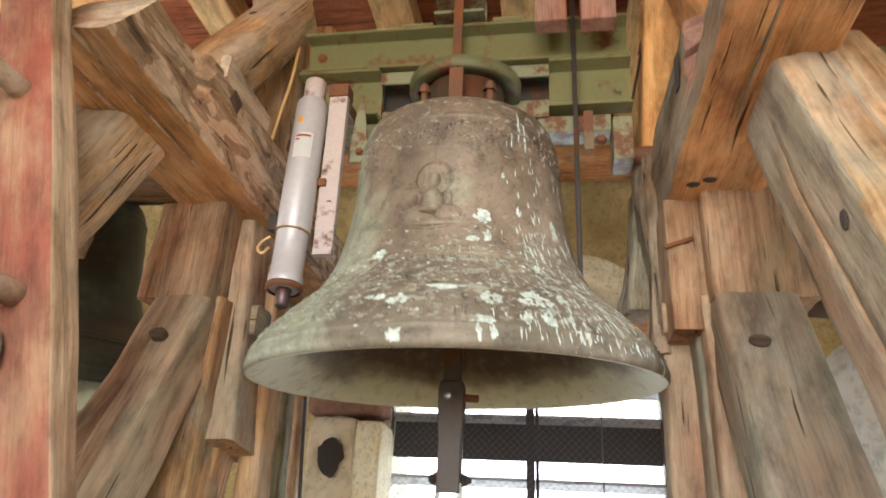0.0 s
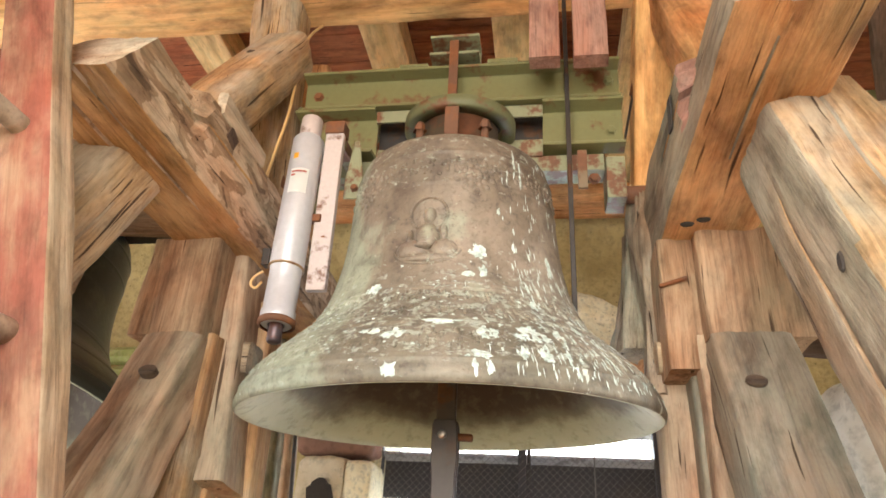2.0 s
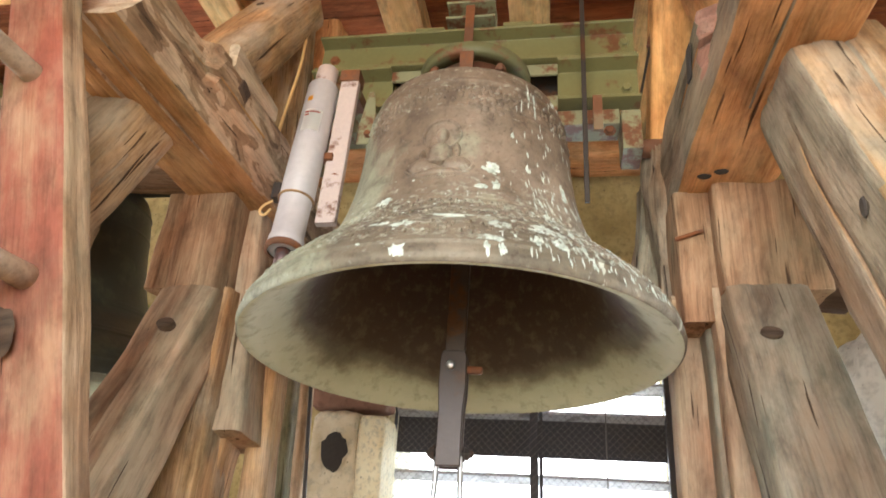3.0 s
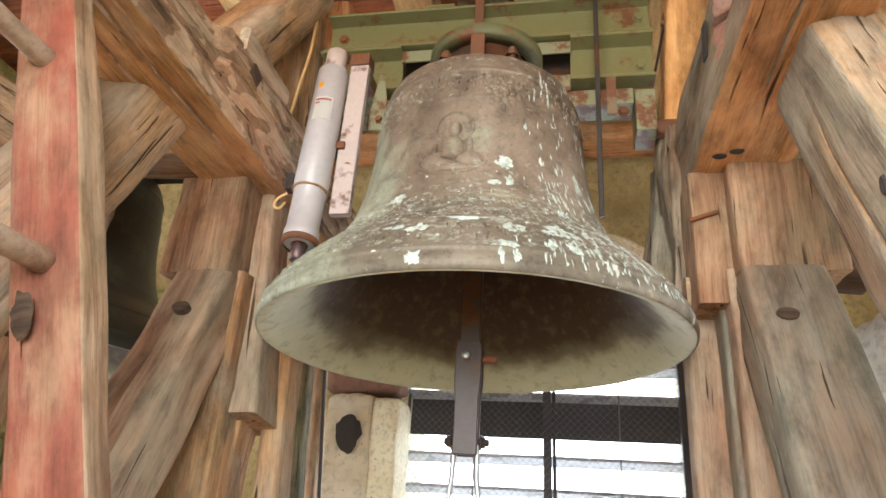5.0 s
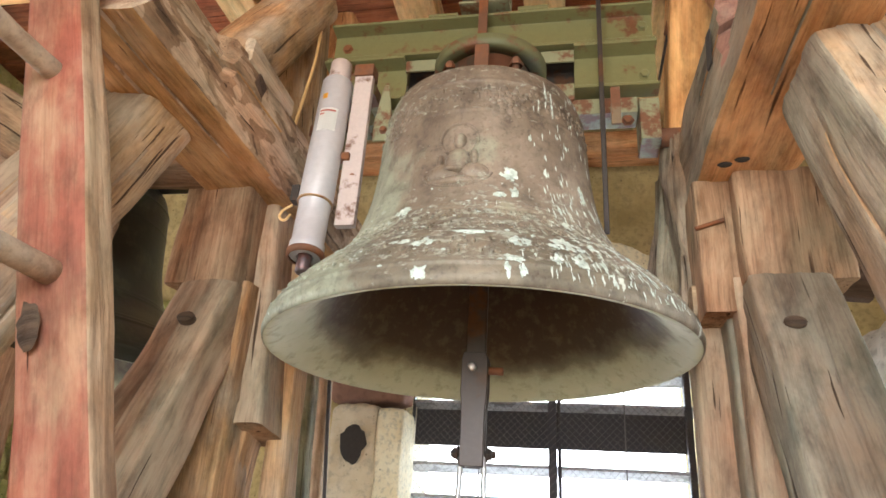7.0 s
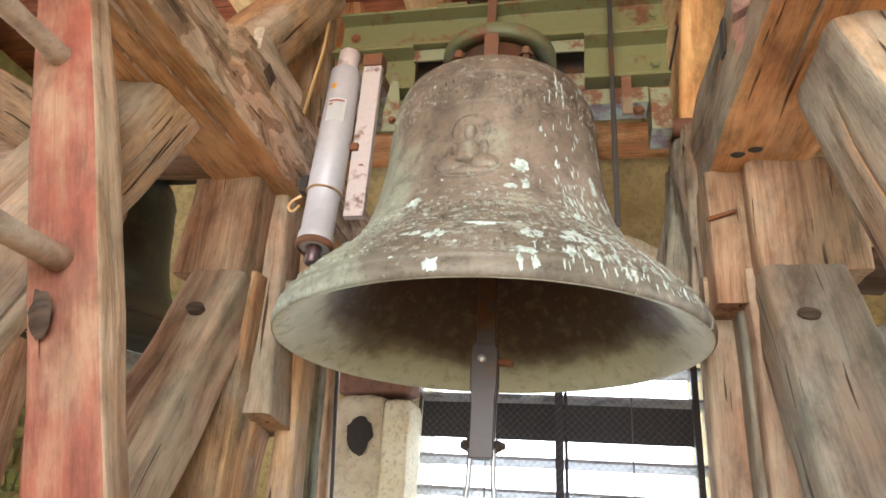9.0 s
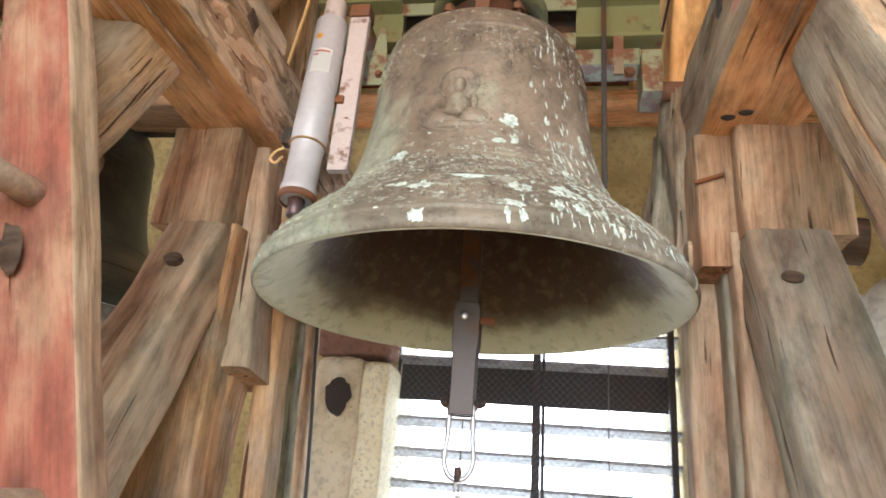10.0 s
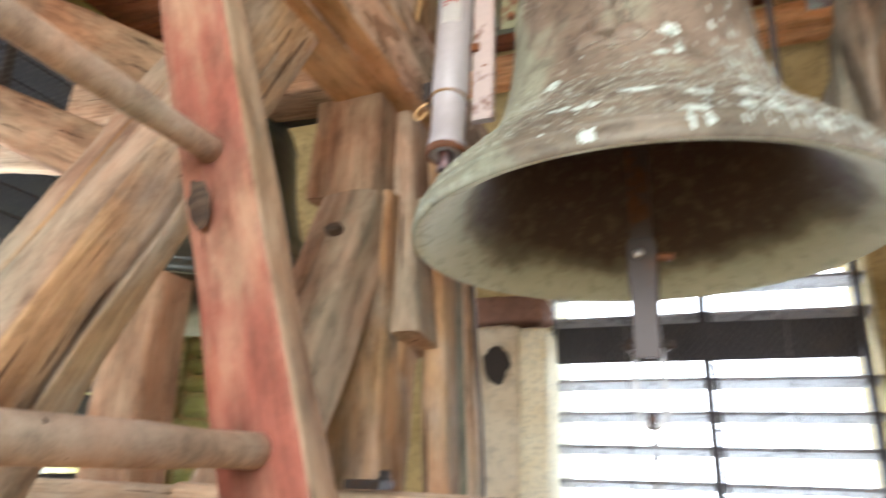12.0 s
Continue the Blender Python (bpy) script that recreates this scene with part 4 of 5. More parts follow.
def relief(name, label, pieces, mat=BRONZE):
    """Low blobs (azimuth, height, half width, half height, depth) on the bell's outside, in one mesh."""
    bm = bmesh.new()
    for az, h, hw, hh, d in pieces:
        n = 8
        grid = []
        for i in range(n + 1):
            row = []
            for j in range(n + 1):
                u, v = 2 * i / n - 1, 2 * j / n - 1
                uu, vv = u * math.sqrt(1 - v * v / 2), v * math.sqrt(1 - u * u / 2)
                k = max(0.0, 1 - uu * uu - vv * vv) ** 0.6
                row.append(bm.verts.new(on_bell(az + math.degrees(uu * hw / max(0.1, wall_at(h))), h + vv * hh, -0.0006 + d * k)))
            grid.append(row)
        for i in range(n):
            for j in range(n):
                bm.faces.new((grid[i][j], grid[i + 1][j], grid[i + 1][j + 1], grid[i][j + 1]))
    ob = part(name, bm, mat, body, label, BELL_M, True)
    ob["kind"] = "stuff"
    return ob


rnd = random.Random(4)
# plain medallion: a seated rounded form under a thin disc
MA = -4.0
ring = [(MA + 8.8 * math.cos(a), 0.412 + 0.042 * math.sin(a), 0.0045, 0.0045, 0.0046) for a in [k * math.pi / 24 for k in range(48)]]
relief("medallion", "low relief of a rounded plain figure", ring + [(MA + 0.5, 0.408, 0.015, 0.021, 0.015), (MA, 0.352, 0.028, 0.036, 0.017), (MA - 6.5, 0.322, 0.036, 0.026, 0.015), (MA + 7.5, 0.323, 0.032, 0.024, 0.014), (MA - 1, 0.328, 0.026, 0.010, 0.021), (MA, 0.300, 0.058, 0.012, 0.012), (MA + 7.5, 0.362, 0.009, 0.024, 0.013), (MA - 8, 0.352, 0.008, 0.024, 0.012)]
       + [(MA + 15.5 * math.sin(a), 0.335 - 0.048 * math.cos(a), 0.0050, 0.0050, 0.0050) for a in [-1.25 + k * 0.075 for k in range(34)]])
for h0, h1, count, lab in ((0.146, 0.186, 118, "raised inscription band, worn"), (0.192, 0.222, 104, "raised inscription band, worn"), (0.060, 0.120, 150, "raised ornament band, worn"), (0.512, 0.568, 90, "raised garland band under the shoulder")):
    relief("ornament_band", lab, [(k * 360 / count + rnd.uniform(-1.3, 1.3) + q, h0 + (h1 - h0) * (q * 0.25 + rnd.uniform(0.05, 0.30)), rnd.uniform(0.003, 0.0065), rnd.uniform(0.004, 0.009), rnd.uniform(0.0028, 0.0055)) for k in range(count) for q in (0, 1, 2)])
relief("rosette", "worn round rosettes below the shoulder", [(c + 9.5 * math.cos(a) * q, 0.515 + 0.040 * math.sin(a) * q, 0.008, 0.008, 0.0045) for c in (-44, 18, 114, 200) for q in (0.3, 0.65, 1.0) for a in [k * math.pi / 5 + q for k in range(10)]])
relief("shoulder_beads", "beaded edge of the shoulder", [(k * 4.0, 0.618, 0.0040, 0.0040, 0.0022) for k in range(90)])


# Droppings: thin ragged patches that have dried on the bronze
def splash_mat():
    m, t, b = material("dried_droppings")
    v = coords(t, offset=False)
    n = noise_of(t, v, 60, 6, 0.7)
    t.links.new(ramp(t, n, (0.33, (0.27, 0.31, 0.27)), (0.48, (0.46, 0.53, 0.48)), (0.66, (0.66, 0.72, 0.68))), b.inputs["Base Color"])
    b.inputs["Roughness"].default_value = 0.9
    bump(t, b, n, 0.4, 0.002)
    return m


SPLASH = splash_mat()


def patches(name, label, spots):
    """Thin dried blots; a large one is a cluster of overlapping blots that has run down a little."""
    bm = bmesh.new()
    blots = []
    for az, h, hw, hh, sd in spots:
        if hw < 0.008:
            blots.append((az, h, hw, hh, sd, 16))
            continue
        r = random.Random(int(sd * 7))
        for k in range(13):
            a, q = r.uniform(0, 2 * math.pi), r.uniform(0.1, 0.8) if k else 0.0
            f = r.uniform(0.12, 0.40) if k else 0.66
            blots.append((az + math.degrees(math.cos(a) * q * hw / wall_at(h)), h + math.sin(a) * q * hh, hw * f, hh * f * r.uniform(0.8, 1.3), sd + k * 0.37, 22))
    for az, h, hw, hh, sd, n in blots:
        h = max(0.012, h)
        up = 0.0016 + 0.0006 * (sd * 3.7 % 1)
        c = bm.verts.new(on_bell(az, h, up))
        loop = []
        for k in range(n):
            a = 2 * math.pi * k / n
            q = max(0.2, 0.85 + 0.85 * noise.noise((math.cos(a) * 1.6 + sd * 3.1, math.sin(a) * 1.6, sd)) + 0.45 * noise.noise((math.cos(a) * 4 + sd, math.sin(a) * 4, sd * 2)))
            loop.append((az + math.degrees(math.cos(a) * q * hw / wall_at(h)), max(0.004, h + math.sin(a) * q * hh)))
        mid = [bm.verts.new(on_bell((p[0] + az) / 2, (p[1] + h) / 2, up)) for p in loop]
        rim = [bm.verts.new(on_bell(p[0], p[1], 0.0009)) for p in loop]
        for k in range(n):
            j = (k + 1) % n
            bm.faces.new((c, mid[k], mid[j]))
            bm.faces.new((mid[k], rim[k], rim[j], mid[j]))
    bmesh.ops.recalc_face_normals(bm, faces=bm.faces)
    ob = part(name, bm, SPLASH, body, label, BELL_M, True)
    ob["kind"] = "stuff"
    return ob


big = [(*p, k + 1) for k, p in enumerate([(19.0, 0.318, 0.0263, 0.0239), (20.0, 0.27, 0.0129, 0.0197), (13.5, 0.26, 0.0159, 0.0107), (16.0, 0.096, 0.0277, 0.0226), (-4.5, 0.021, 0.0184, 0.0175), (14.5, 0.052, 0.0265, 0.0117), (16.0, 0.026, 0.0084, 0.015), (13.0, 0.028, 0.0065, 0.0151), (27.5, 0.105, 0.0375, 0.0273), (29.0, 0.064, 0.0196, 0.0182), (23.5, 0.059, 0.0142, 0.0156), (35.0, 0.062, 0.0072, 0.0205),
       (36.0, 0.033, 0.006, 0.0162), (-23.5, 0.229, 0.02, 0.015), (-12.0, 0.105, 0.0268, 0.0097), (-6.0, 0.096, 0.027, 0.0155), (4.5, 0.127, 0.0485, 0.0083), (38.5, 0.197, 0.0153, 0.0154), (57.0, 0.321, 0.0112, 0.0306), (40.5, 0.57, 0.004, 0.035), (44.0, 0.54, 0.004, 0.03), (29.5, 0.427, 0.0041, 0.0105), (36.0, 0.34, 0.0057, 0.0148), (36.5, 0.115, 0.0127, 0.0175)])]
for k in range(190):
    az, h = rnd.gauss(44, 13), abs(rnd.gauss(0.03, 0.11)) + 0.02
    if h < 0.5:
        big.append((az, h, rnd.uniform(0.0008, 0.0030), rnd.uniform(0.002, 0.015), 30 + k))
for k in range(70):
    big.append((rnd.uniform(30, 72), rnd.uniform(0.22, 0.60), rnd.uniform(0.0008, 0.0020), rnd.uniform(0.004, 0.014), 260 + k))
for k in range(120):
    big.append((rnd.uniform(-65, 36), rnd.gauss(0.13, 0.055) + 0.02, rnd.uniform(0.0015, 0.0060), rnd.uniform(0.0012, 0.0040), 400 + k))
big = [p for p in big if 0.012 < p[1] < 0.62]
patches("dropping_stain", "whitish dried droppings and runs", big)

# Headstock of green steel channels
def channel(name, x0, x1, z0, z1, y, lip, mat, parent, label=""):
    """A U-shaped channel, web upright, its lips towards -y."""
    t = 0.009
    prof = [(0, z0), (-lip, z0), (-lip, z0 + t), (-t, z0 + t * 1.6), (-t, z1 - t * 1.6), (-lip, z1 - t), (-lip, z1), (0, z1)]
    bm = bmesh.new()
    a = [bm.verts.new((x0, y + p, q)) for p, q in prof]
    b = [bm.verts.new((x1, y + p, q)) for p, q in prof]
    n = len(prof)
    for k in range(n):
        bm.faces.new((a[k], a[(k + 1) % n], b[(k + 1) % n], b[k]))
    bm.faces.new(a[::-1])
    bm.faces.new(b)
    bmesh.ops.recalc_face_normals(bm, faces=bm.faces)
    bmesh.ops.bevel(bm, geom=[e for e in bm.edges if abs(e.verts[0].co.x - e.verts[1].co.x) > 0.01], offset=0.0015, segments=1, affect="EDGES")
    return part(name, bm, mat, parent, label)


channel("upper_channel", -0.505, 0.455, 2.818, 2.955, 0.085, 0.055, GREEN_PAINT, bell, "green-painted steel channel, rust at the edges")
channel("upper_channel", -0.505, 0.455, 2.818, 2.955, 0.235, 0.06, GREEN_PAINT, bell, "green-painted steel channel, rust at the edges")
channel("lower_channel", -0.51, -0.262, 2.658, 2.812, 0.085, 0.062, GREEN_PAINT, bell, "green-painted steel channel end piece")
channel("lower_channel", 0.232, 0.458, 2.658, 2.812, 0.085, 0.062, GREEN_PAINT, bell, "green-painted steel channel end piece")
box("centre_plate", (-0.262, 0.05, 2.772), (0.232, 0.058, 2.812), PALE_GREEN, bell, "pale green packing plate", 0.002)
box("centre_plate", (-0.262, 0.085, 2.615), (-0.12, 0.16, 2.700), PALE_GREEN, bell, "pale green packing plate", 0.004)
box("centre_plate", (0.12, 0.05, 2.640), (0.232, 0.16, 2.695), PALE_GREEN, bell, "pale green packing plate", 0.004)
# dark box added in place of the shade between the channels
box("core_beam", (-0.27, 0.13, 2.60), (0.24, 0.22, 2.84), DARK_IRON, bell, "dark box standing in for shade between the channels", 0.003)
box("bearing_plate", (0.20, 0.06, 2.595), (0.40, 0.14, 2.645), PALE_GREEN, bell, "pale green bearing plate", 0.003)
box("bearing_plate", (-0.50, 0.06, 2.595), (-0.22, 0.14, 2.645), PALE_GREEN, bell, "pale green bearing plate", 0.003)
box("axle_block", (0.402, 0.045, 2.500), (0.455, 0.15, 2.628), PALE_GREEN, bell, "green steel axle block with rust", 0.004)
box("axle_block", (-0.49, 0.045, 2.500), (-0.44, 0.15, 2.628), GREEN_PAINT, bell, "green steel axle block with rust", 0.004)
for x in (0.43, -0.47):
    rod("axle", (x, 0.096, 2.531), (x + (0.13 if x > 0 else -0.13), 0.096, 2.531), 0.026, RUSTY, bell, "rusty axle stub")
for x, z, y in ((0.427, 2.900, 0.076), (-0.462, 2.893, 0.076), (0.425, 2.728, 0.076), (0.37, 2.56, 0.05), (-0.40, 2.728, 0.076)):
    bolt_head("bolt", (x, y, z), (0, -1, 0), 0.013, RUSTY if x < 0.38 else GREEN_PAINT, bell)
# crown: ring, bolts and strap that hold the bell
ring_m = Matrix.Translation((0.0, 0.0, 2.585))
part("crown_ring", lathe([(0.150, 0.096), (0.156, 0.100), (0.156, 0.130), (0.150, 0.134), (0.118, 0.134), (0.118, 0.096)], 48, closed=True), metal("crown_green", (0.135, 0.135, 0.062), RUST, 0.36, 0.6, 0.0, 16), bell, "rust-streaked green crown ring", ring_m, True)
part("crown_head", lathe([(0.165, 0.0), (0.135, 0.016), (0.112, 0.05), (0.108, 0.13), (0.05, 0.135)], 40, cap1=True), metal("crown_rust", (0.075, 0.052, 0.030), (0.17, 0.06, 0.025), 0.45, 0.7, 0.1), bell, "dark rusty crown of the bell", Matrix.Translation((0.0, -0.01, 2.555)), True)
for x in (-0.085, 0.085):
    rod("crown_bolt", (x, -0.150, 2.565), (x, -0.145, 2.635), 0.010, RUSTY, bell, "rusty crown bolt")
    bolt_head("nut", (x, -0.149, 2.605), (0, -0.1, 1), 0.014, RUSTY, bell, "", 0.02)
box("strap", (-0.018, -0.172, 2.56), (0.018, -0.160, 2.665), RUSTY, bell, "bright rusty strap in front of the crown", 0.002)
box("pull_strap", (-0.043, 0.008, 2.70), (-0.016, 0.018, 3.03), RUSTY, bell, "rusty flat strap up to the top block", 0.002)
channel("top_block", -0.105, 0.045, 2.985, 3.058, 0.10, 0.085, PALE_GREEN, bell, "pale green steel cross block")
box("top_plate", (0.07, 0.03, 2.956), (0.16, 0.08, 2.970), GREEN_PAINT, bell, "small green plate", 0.002)
box("top_plate", (-0.20, 0.03, 2.956), (-0.11, 0.08, 2.966), GREEN_PAINT, bell, "small green plate", 0.002)

# Clapper: flat iron blade, bolted lower plate, bolts, shackle and chain
def bent_plate(pts, w, t):
    """A flat bar through (y, z) pairs, w wide across x."""
    bm = bmesh.new()
    rows = []
    for i, (y, z, k) in enumerate(pts):
        rows.append([bm.verts.new((sx * w * k / 2, y + sy * t / 2, z)) for sx, sy in ((-1, -1), (1, -1), (1, 1), (-1, 1))])
    for a, b in zip(rows, rows[1:]):
        for k in range(4):
            bm.faces.new((a[k], a[(k + 1) % 4], b[(k + 1) % 4], b[k]))
    bm.faces.new(rows[0])
    bm.faces.new(rows[-1][::-1])
    bmesh.ops.recalc_face_normals(bm, faces=bm.faces)
    bmesh.ops.bevel(bm, geom=list(bm.edges), offset=0.002, segments=1, affect="EDGES")
    return bm


CX, CY = 0.002, -0.055
clapper = part("clapper", bent_plate([(0, 2.53, 1), (0, 2.2, 1), (0, 1.88, 1), (0, 1.835, 1)], 0.044, 0.016), CLAPPER_IRON, bell, "rusty flat clapper bar", Matrix.Translation((CX, CY, 0)))
part("clapper_plate", bent_plate([(0, 1.885, 0.85), (0, 1.87, 1.0), (0, 1.80, 1.02), (0, 1.76, 0.9), (0, 1.70, 0.88), (0, 1.640, 0.9)], 0.058, 0.012), PLATE_IRON, bell, "dark bolted lower plate", Matrix.Translation((CX, CY - 0.016, 0)))
part("clapper_plate", bent_plate([(0, 1.885, 0.85), (0, 1.87, 1.0), (0, 1.80, 1.02), (0, 1.76, 0.9), (0, 1.70, 0.88), (0, 1.640, 0.9)], 0.058, 0.012), PLATE_IRON, bell, "dark bolted lower plate", Matrix.Translation((CX, CY + 0.020, 0)))
for a, b, r in (((CX - 0.005, CY - 0.032, 1.850), (CX - 0.005, CY + 0.04, 1.850), 0.010), ((CX - 0.047, CY, 1.668), (CX + 0.050, CY, 1.668), 0.008)):
    rod("bolt", a, b, r, STEEL if r > 0.009 else DARK_IRON, bell)
bolt_head("nut", (CX + 0.030, CY, 1.668), (1, 0, 0), 0.013, DARK_IRON, bell)
bolt_head("nut", (CX - 0.030, CY, 1.668), (-1, 0, 0), 0.013, DARK_IRON, bell)
rod("side_pin", (CX + 0.02, CY, 1.848), (CX + 0.062, CY, 1.846), 0.009, RUSTY, bell, "orange rusty side pin")
wire("shackle", [(CX - 0.024, CY, 1.672), (CX - 0.026, CY, 1.60), (CX - 0.025, CY, 1.530), (CX, CY, 1.512), (CX + 0.025, CY, 1.530), (CX + 0.026, CY, 1.60), (CX + 0.024, CY, 1.672)], 0.006, STEEL, bell, "bright steel shackle")
rod("shackle_pin", (CX, CY, 1.508), (CX, CY, 1.538), 0.008, DARK_IRON, bell)
for k in range(7):
    link = lathe([(0.011 + 0.0028 * math.cos(a), 0.0028 * math.sin(a)) for a in [j * math.pi / 3 for j in range(6)]], 14, closed=True)
    part("chain_link", link, STEEL, bell, "small steel chain link", Matrix.Translation((CX + 0.003, CY, 1.492 - 0.024 * k)) @ pose(0, 0, 0, 90, 0, 90 * (k % 2)) @ Matrix.Diagonal((0.75, 1.35, 1, 1)), True)

# Striker: silver cylinder with cap, rod tip, label and band, on a bracket bar
S0, S1 = Vector((-0.402, -0.095, 2.695)), Vector((-0.382, -0.195, 2.055))
def on_striker(u):
    return S0.lerp(S1, u)
striker = rod("striker_cap", on_striker(0.0), on_striker(0.14), 0.029, PINKISH_PAINT, bell, "pale pinkish striker cap", 28)
R_S = 0.042
L_S = (S1 - S0).length
SM = Matrix.Translation(on_striker(0.12)) @ (S1 - S0).to_track_quat("Z", "Y").to_matrix().to_4x4()
cyl = part("striker_cylinder", lathe([(0.027, 0.0), (R_S - 0.006, 0.0), (R_S, 0.008), (R_S, 0.40), (R_S - 0.004, 0.406), (R_S - 0.004, 0.52), (R_S - 0.001, 0.523), (R_S - 0.001, 0.548), (R_S - 0.008, 0.556), (0.02, 0.556)], 36), SILVER_PAINT, bell, "silver-grey painted striker cylinder", SM, True)
part("collar", lathe([(R_S - 0.006, 0.0), (R_S + 0.0015, 0.002), (R_S + 0.0015, 0.014), (R_S - 0.006, 0.016)], 36), RUSTY, cyl, "rusty lower collar", SM @ Matrix.Translation((0, 0, 0.543)), True)
rod("plunger", on_striker(0.955), on_striker(1.045), 0.017, metal("plunger_steel", (0.13, 0.095, 0.10), (0.24, 0.09, 0.06), 0.4, 0.4, 0.6), bell, "dark plunger tip with a rusty end")
part("clamp_band", lathe([(R_S - 0.003, 0), (R_S + 0.002, 0.001), (R_S + 0.002, 0.004), (R_S - 0.003, 0.005)], 36), metal("brass_band", (0.36, 0.22, 0.10), RUST, 0.4, 0.5, 0.2), cyl, "thin yellow-brown clamp band", SM @ Matrix.Translation((0, 0, 0.402)) @ pose(0, 0, 0, 3, -3, 0), True)


def decal(name, a0, a1, z0, z1, mat, label, proud=0.0008):
    """A thin patch wrapped on the cylinder; a in degrees from the side that faces the ladder."""
    bm = bmesh.new()
    n = 8
    rows = [[bm.verts.new(((R_S + proud) * math.cos(radians(a0 + (a1 - a0) * k / n)), (R_S + proud) * math.sin(radians(a0 + (a1 - a0) * k / n)), z)) for k in range(n + 1)] for z in (z0, z1)]
    for k in range(n):
        bm.faces.new((rows[0][k], rows[0][k + 1], rows[1][k + 1], rows[1][k]))
    bmesh.ops.solidify(bm, geom=list(bm.faces), thickness=0.0004)
    return part(name, bm, mat, cyl, label, SM)


inv = SM.to_3x3().inverted() @ Vector((0.35, -1, -0.2))
FACE = math.degrees(math.atan2(inv.y, inv.x))
SGN = 1 if (SM.to_3x3() @ Vector((-math.sin(radians(FACE)), math.cos(radians(FACE)), 0))).x > 0 else -1
decal("label", FACE - SGN * 44, FACE + SGN * 22, 0.128, 0.204, PAPER, "white paper label with small print")
for k, (u0, u1) in enumerate(((-40, 14), (-40, -24))):
    decal("print_bar", FACE + SGN * u0, FACE + SGN * u1, 0.135 + 0.011 * k, 0.141 + 0.011 * k, PRINT_RED, "small red print", 0.0014)
decal("sticker", FACE - SGN * 44, FACE - SGN * 24, 0.075, 0.093, ORANGE_STICKER, "round orange warning sticker")
# bracket bar beside the striker
beam("bracket_bar", (-0.326, -0.105, 2.655), (-0.320, -0.13, 2.175), 0.050, 0.020, PINKISH_PAINT, bell, "faded pinkish-grey bracket bar with rust spots", up=(0, -1, 0), rough=0.0006, bev=0.002)
box("bar_head", (-0.353, -0.123, 2.632), (-0.299, -0.075, 2.668), RUSTY, bell, "rusty top of the bracket bar", 0.003)
part("rust_patch", lathe([(0.018, 0), (0.015, 0.0012)], 12, cap1=True), RUSTY, bell, "dark rust patch", Matrix.Translation((-0.318, -0.1315, 2.305)) @ pose(0, 0, 0, 90) @ Matrix.Diagonal((0.7, 1.1, 1, 1)))
part("gusset", bent_plate([(0, 2.64, 0.3), (0.0, 2.52, 1.0), (0, 2.46, 1.0)], 0.05, 0.006), PALE_GREEN, bell, "pale triangular gusset plate", Matrix.Translation((-0.277, -0.06, 0)))
bolt_head("bolt", (-0.272, -0.064, 2.49), (0, -1, 0), 0.009, RUSTY, bell)
box("bracket_arm", (-0.335, -0.10, 2.60), (-0.305, 0.06, 2.64), PALE_GREEN, bell, "pale green bracket arm", 0.003)
box("cylinder_clip", (-0.375, -0.14, 2.36), (-0.330, -0.115, 2.38), RUSTY, bell, "small rusty clip", 0.002)
wire("cable_end", [(-0.43, -0.20, 2.20), (-0.448, -0.205, 2.185), (-0.452, -0.21, 2.165), (-0.44, -0.212, 2.155), (-0.42, -0.222, 2.165)], 0.0032, CABLE_Y, bell, "loop of yellow cable")
box("connector", (-0.455, -0.17, 2.23), (-0.435, -0.14, 2.275), DARK_IRON, bell, "small black connector", 0.003)

# Yellow cable from the cross beam to the striker
tagged(wire("cable", [(-0.555, 0.19, 3.345), (-0.575, 0.14, 3.24), (-0.572, 0.10, 3.05), (-0.545, 0.04, 2.90), (-0.53, 0.0, 2.78), (-0.535, -0.02, 2.66), (-0.55, -0.03, 2.50)], 0.0048, CABLE_Y), "loose yellow-brown cable beside the roof post", "cable")

# Pull rod with its wooden fork; it rides up and down as the bell swings
ROD_AT = (0.300, -0.10, 2.88)
pull = thing("pull_rod", "dark iron pull rod with a faded pink wooden fork", "rod", ROD_AT)
part("rod_bar", box_bm(0.013, 0.010, 1.40, 0.002), DARK_IRON, pull, "flat dark iron bar", Matrix.Translation((0.302, 0.0, 2.80)))
box("link_plate", (0.318, -0.09, 2.46), (0.342, -0.08, 2.57), metal("link_rust", (0.19, 0.13, 0.075), RUST, 0.5, 0.7), bell, "rusty link plate")
for x0, x1, dz in ((0.196, 0.282, 0.0), (0.320, 0.412, -0.004)):
    beam("fork_plate", ((x0 + x1) / 2, -0.1, 2.895 + dz), ((x0 + x1) / 2, -0.1, 3.2 + dz), x1 - x0, 0.05, PINK_WOOD, pull, "faded pinkish wooden fork plate", up=(0, -1, 0), rough=0.003, bev=0.004)

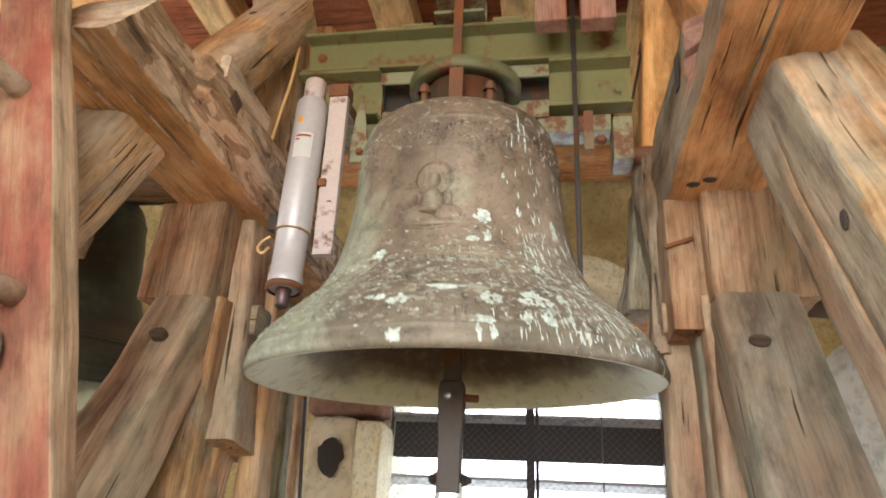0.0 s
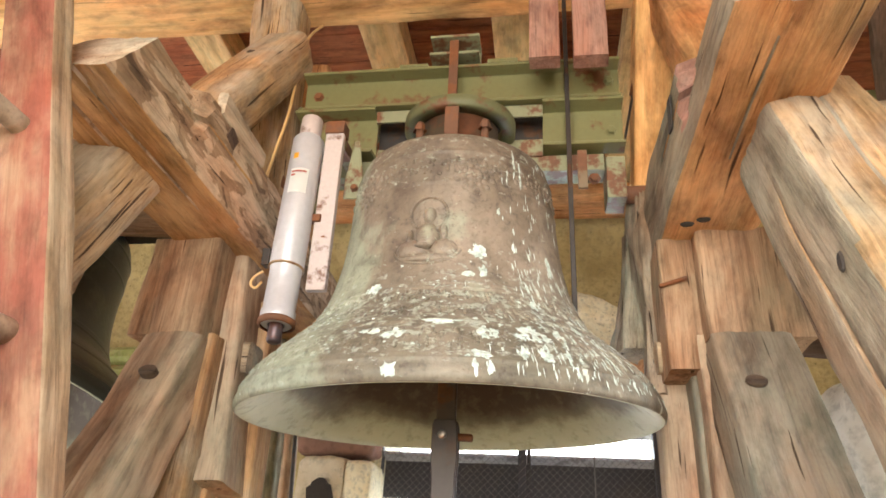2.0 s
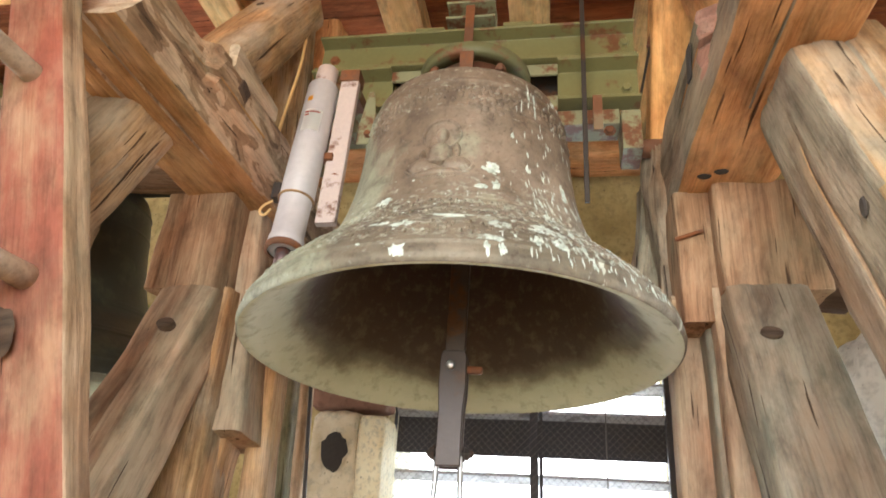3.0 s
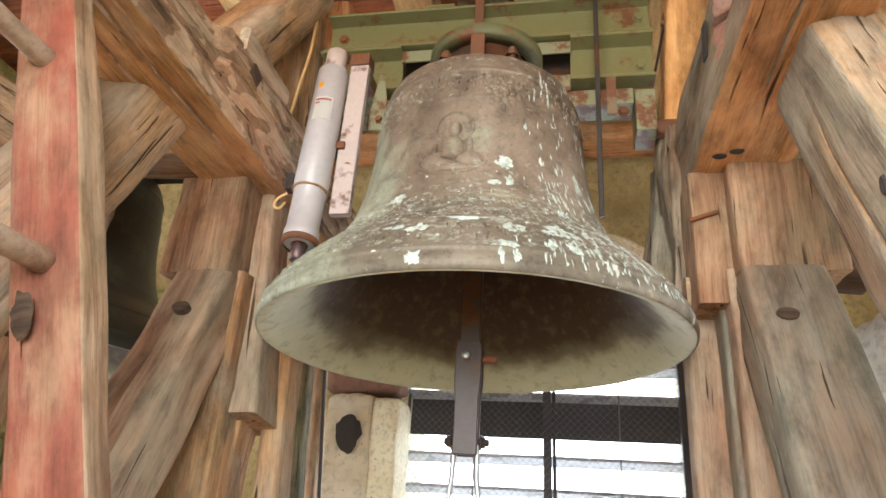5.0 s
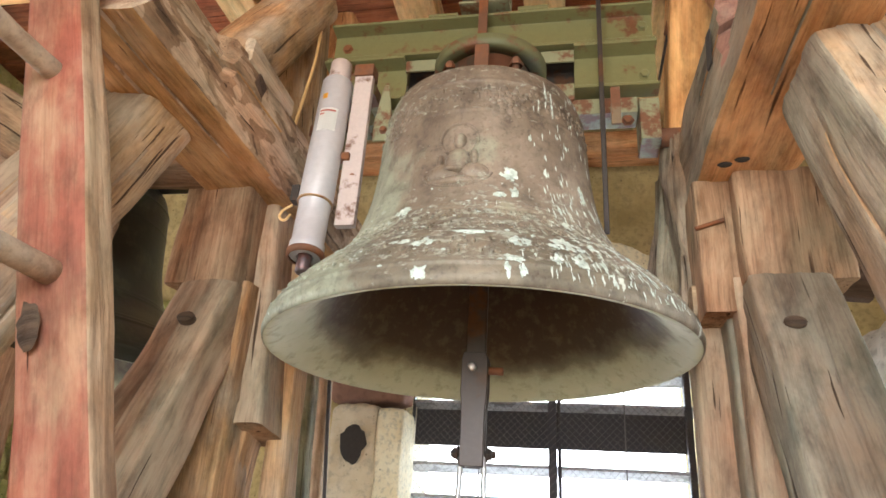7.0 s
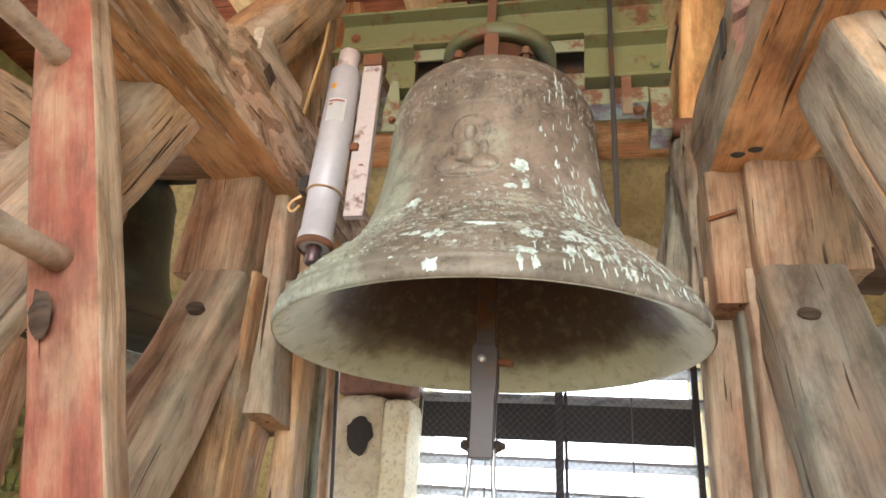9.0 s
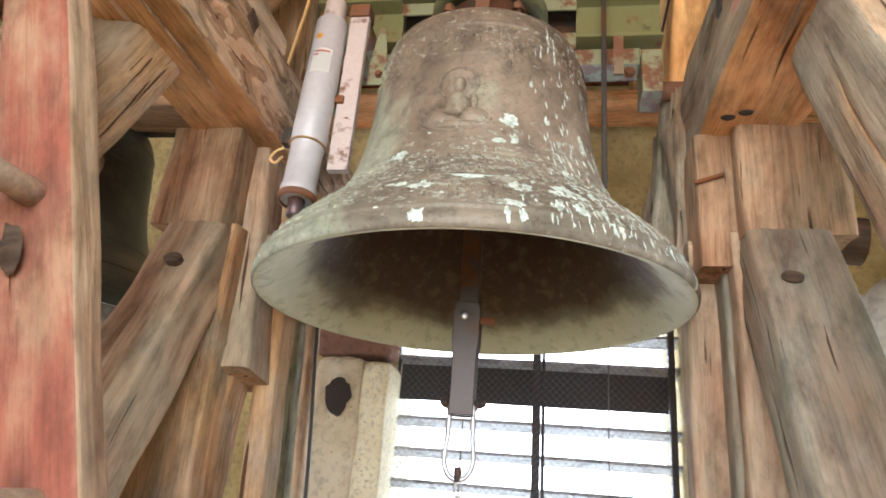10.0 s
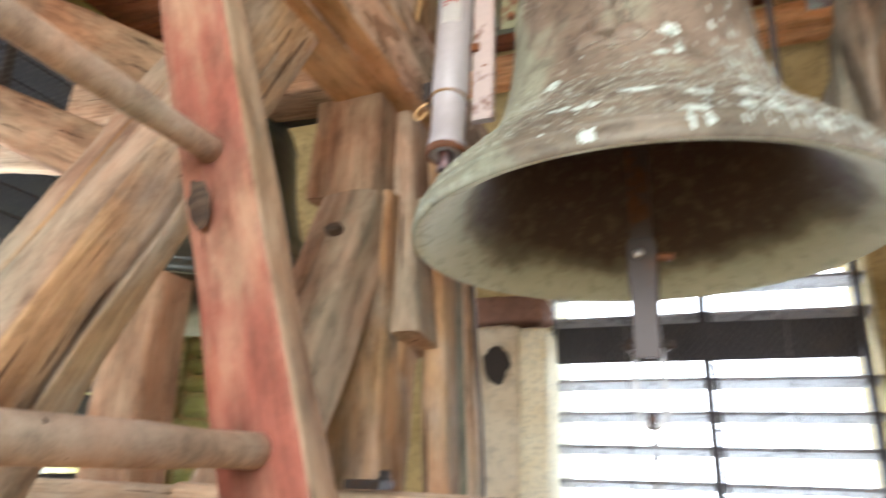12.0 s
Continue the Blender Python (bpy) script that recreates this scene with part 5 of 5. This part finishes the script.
# The neighbouring bell, dark, swinging behind the trestle
PIVOT2 = (-1.53, 0.42, 2.66)
bell_2 = thing("church_bell", "dark bronze bell swinging beyond the trestle", "bell", PIVOT2)
M2 = Matrix.Translation((-1.53, 0.42, 1.92)) @ Matrix.Diagonal((1.12, 1.12, 1.10, 1))
part("bell_body", lathe([(r, z) for r, z in OUTER], 72), GREEN_BELL, bell_2, "dark greenish bronze body", M2, True)
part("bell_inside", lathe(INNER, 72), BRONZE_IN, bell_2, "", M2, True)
box("headstock", (-1.96, 0.34, 2.63), (-1.10, 0.50, 2.77), DARK_IRON, bell_2, "dark steel headstock", 0.004)


def motions():
    th = [(0.0, 4.73), (0.1, 2.2), (0.2, -1.9), (0.3, -7.2), (0.4, -10.9), (0.5, -12.42), (0.6, -12.3), (0.7, -10.6), (0.8, -8.7), (0.9, -7.1), (1.0, -6.04), (1.2, -4.3), (1.4, -3.1),
          (1.5, -2.54), (1.65, -0.1), (1.8, 2.7), (2.0, 4.16), (2.15, 4.7), (2.3, 3.7), (2.5, 0.75), (2.7, -1.3), (2.85, -3.0), (3.0, -3.88), (3.15, -3.6), (3.3, -2.3), (3.5, -0.36), (3.7, 0.9),
          (4.1, 2.1), (4.6, 0.2), (5.0, -1.1), (5.25, -0.6), (5.5, 0.35), (5.8, 0.9), (6.0, 0.95), (6.5, 0.0), (6.9, -0.5), (7.4, -0.1), (8.0, 0.1), (8.5, -0.19), (9.0, -0.24), (9.5, -0.35), (10.0, -0.29), (10.5, -0.21), (11.0, -0.22), (11.5, -0.26), (12.0, -0.38)]
    walk(bell, [(t, pose(*PIVOT, a, 0, 0)) for t, a in th])
    walk(pull, [(t, pose(ROD_AT[0], ROD_AT[1], ROD_AT[2] + 0.09 - 0.033 * a)) for t, a in th])
    th2 = [(0.0, 4), (0.5, -14), (1.0, 12), (1.5, 1), (2.0, -12), (2.5, 8), (3.0, 4), (3.5, -12), (4.1, 8), (4.7, -7), (5.3, 5), (5.9, 0), (6.5, -2), (7.3, 1.5), (8.2, -1), (9.0, 0.5), (12.0, 0)]
    walk(bell_2, [(t, pose(*PIVOT2, a, 0, 0)) for t, a in th2])


motions()
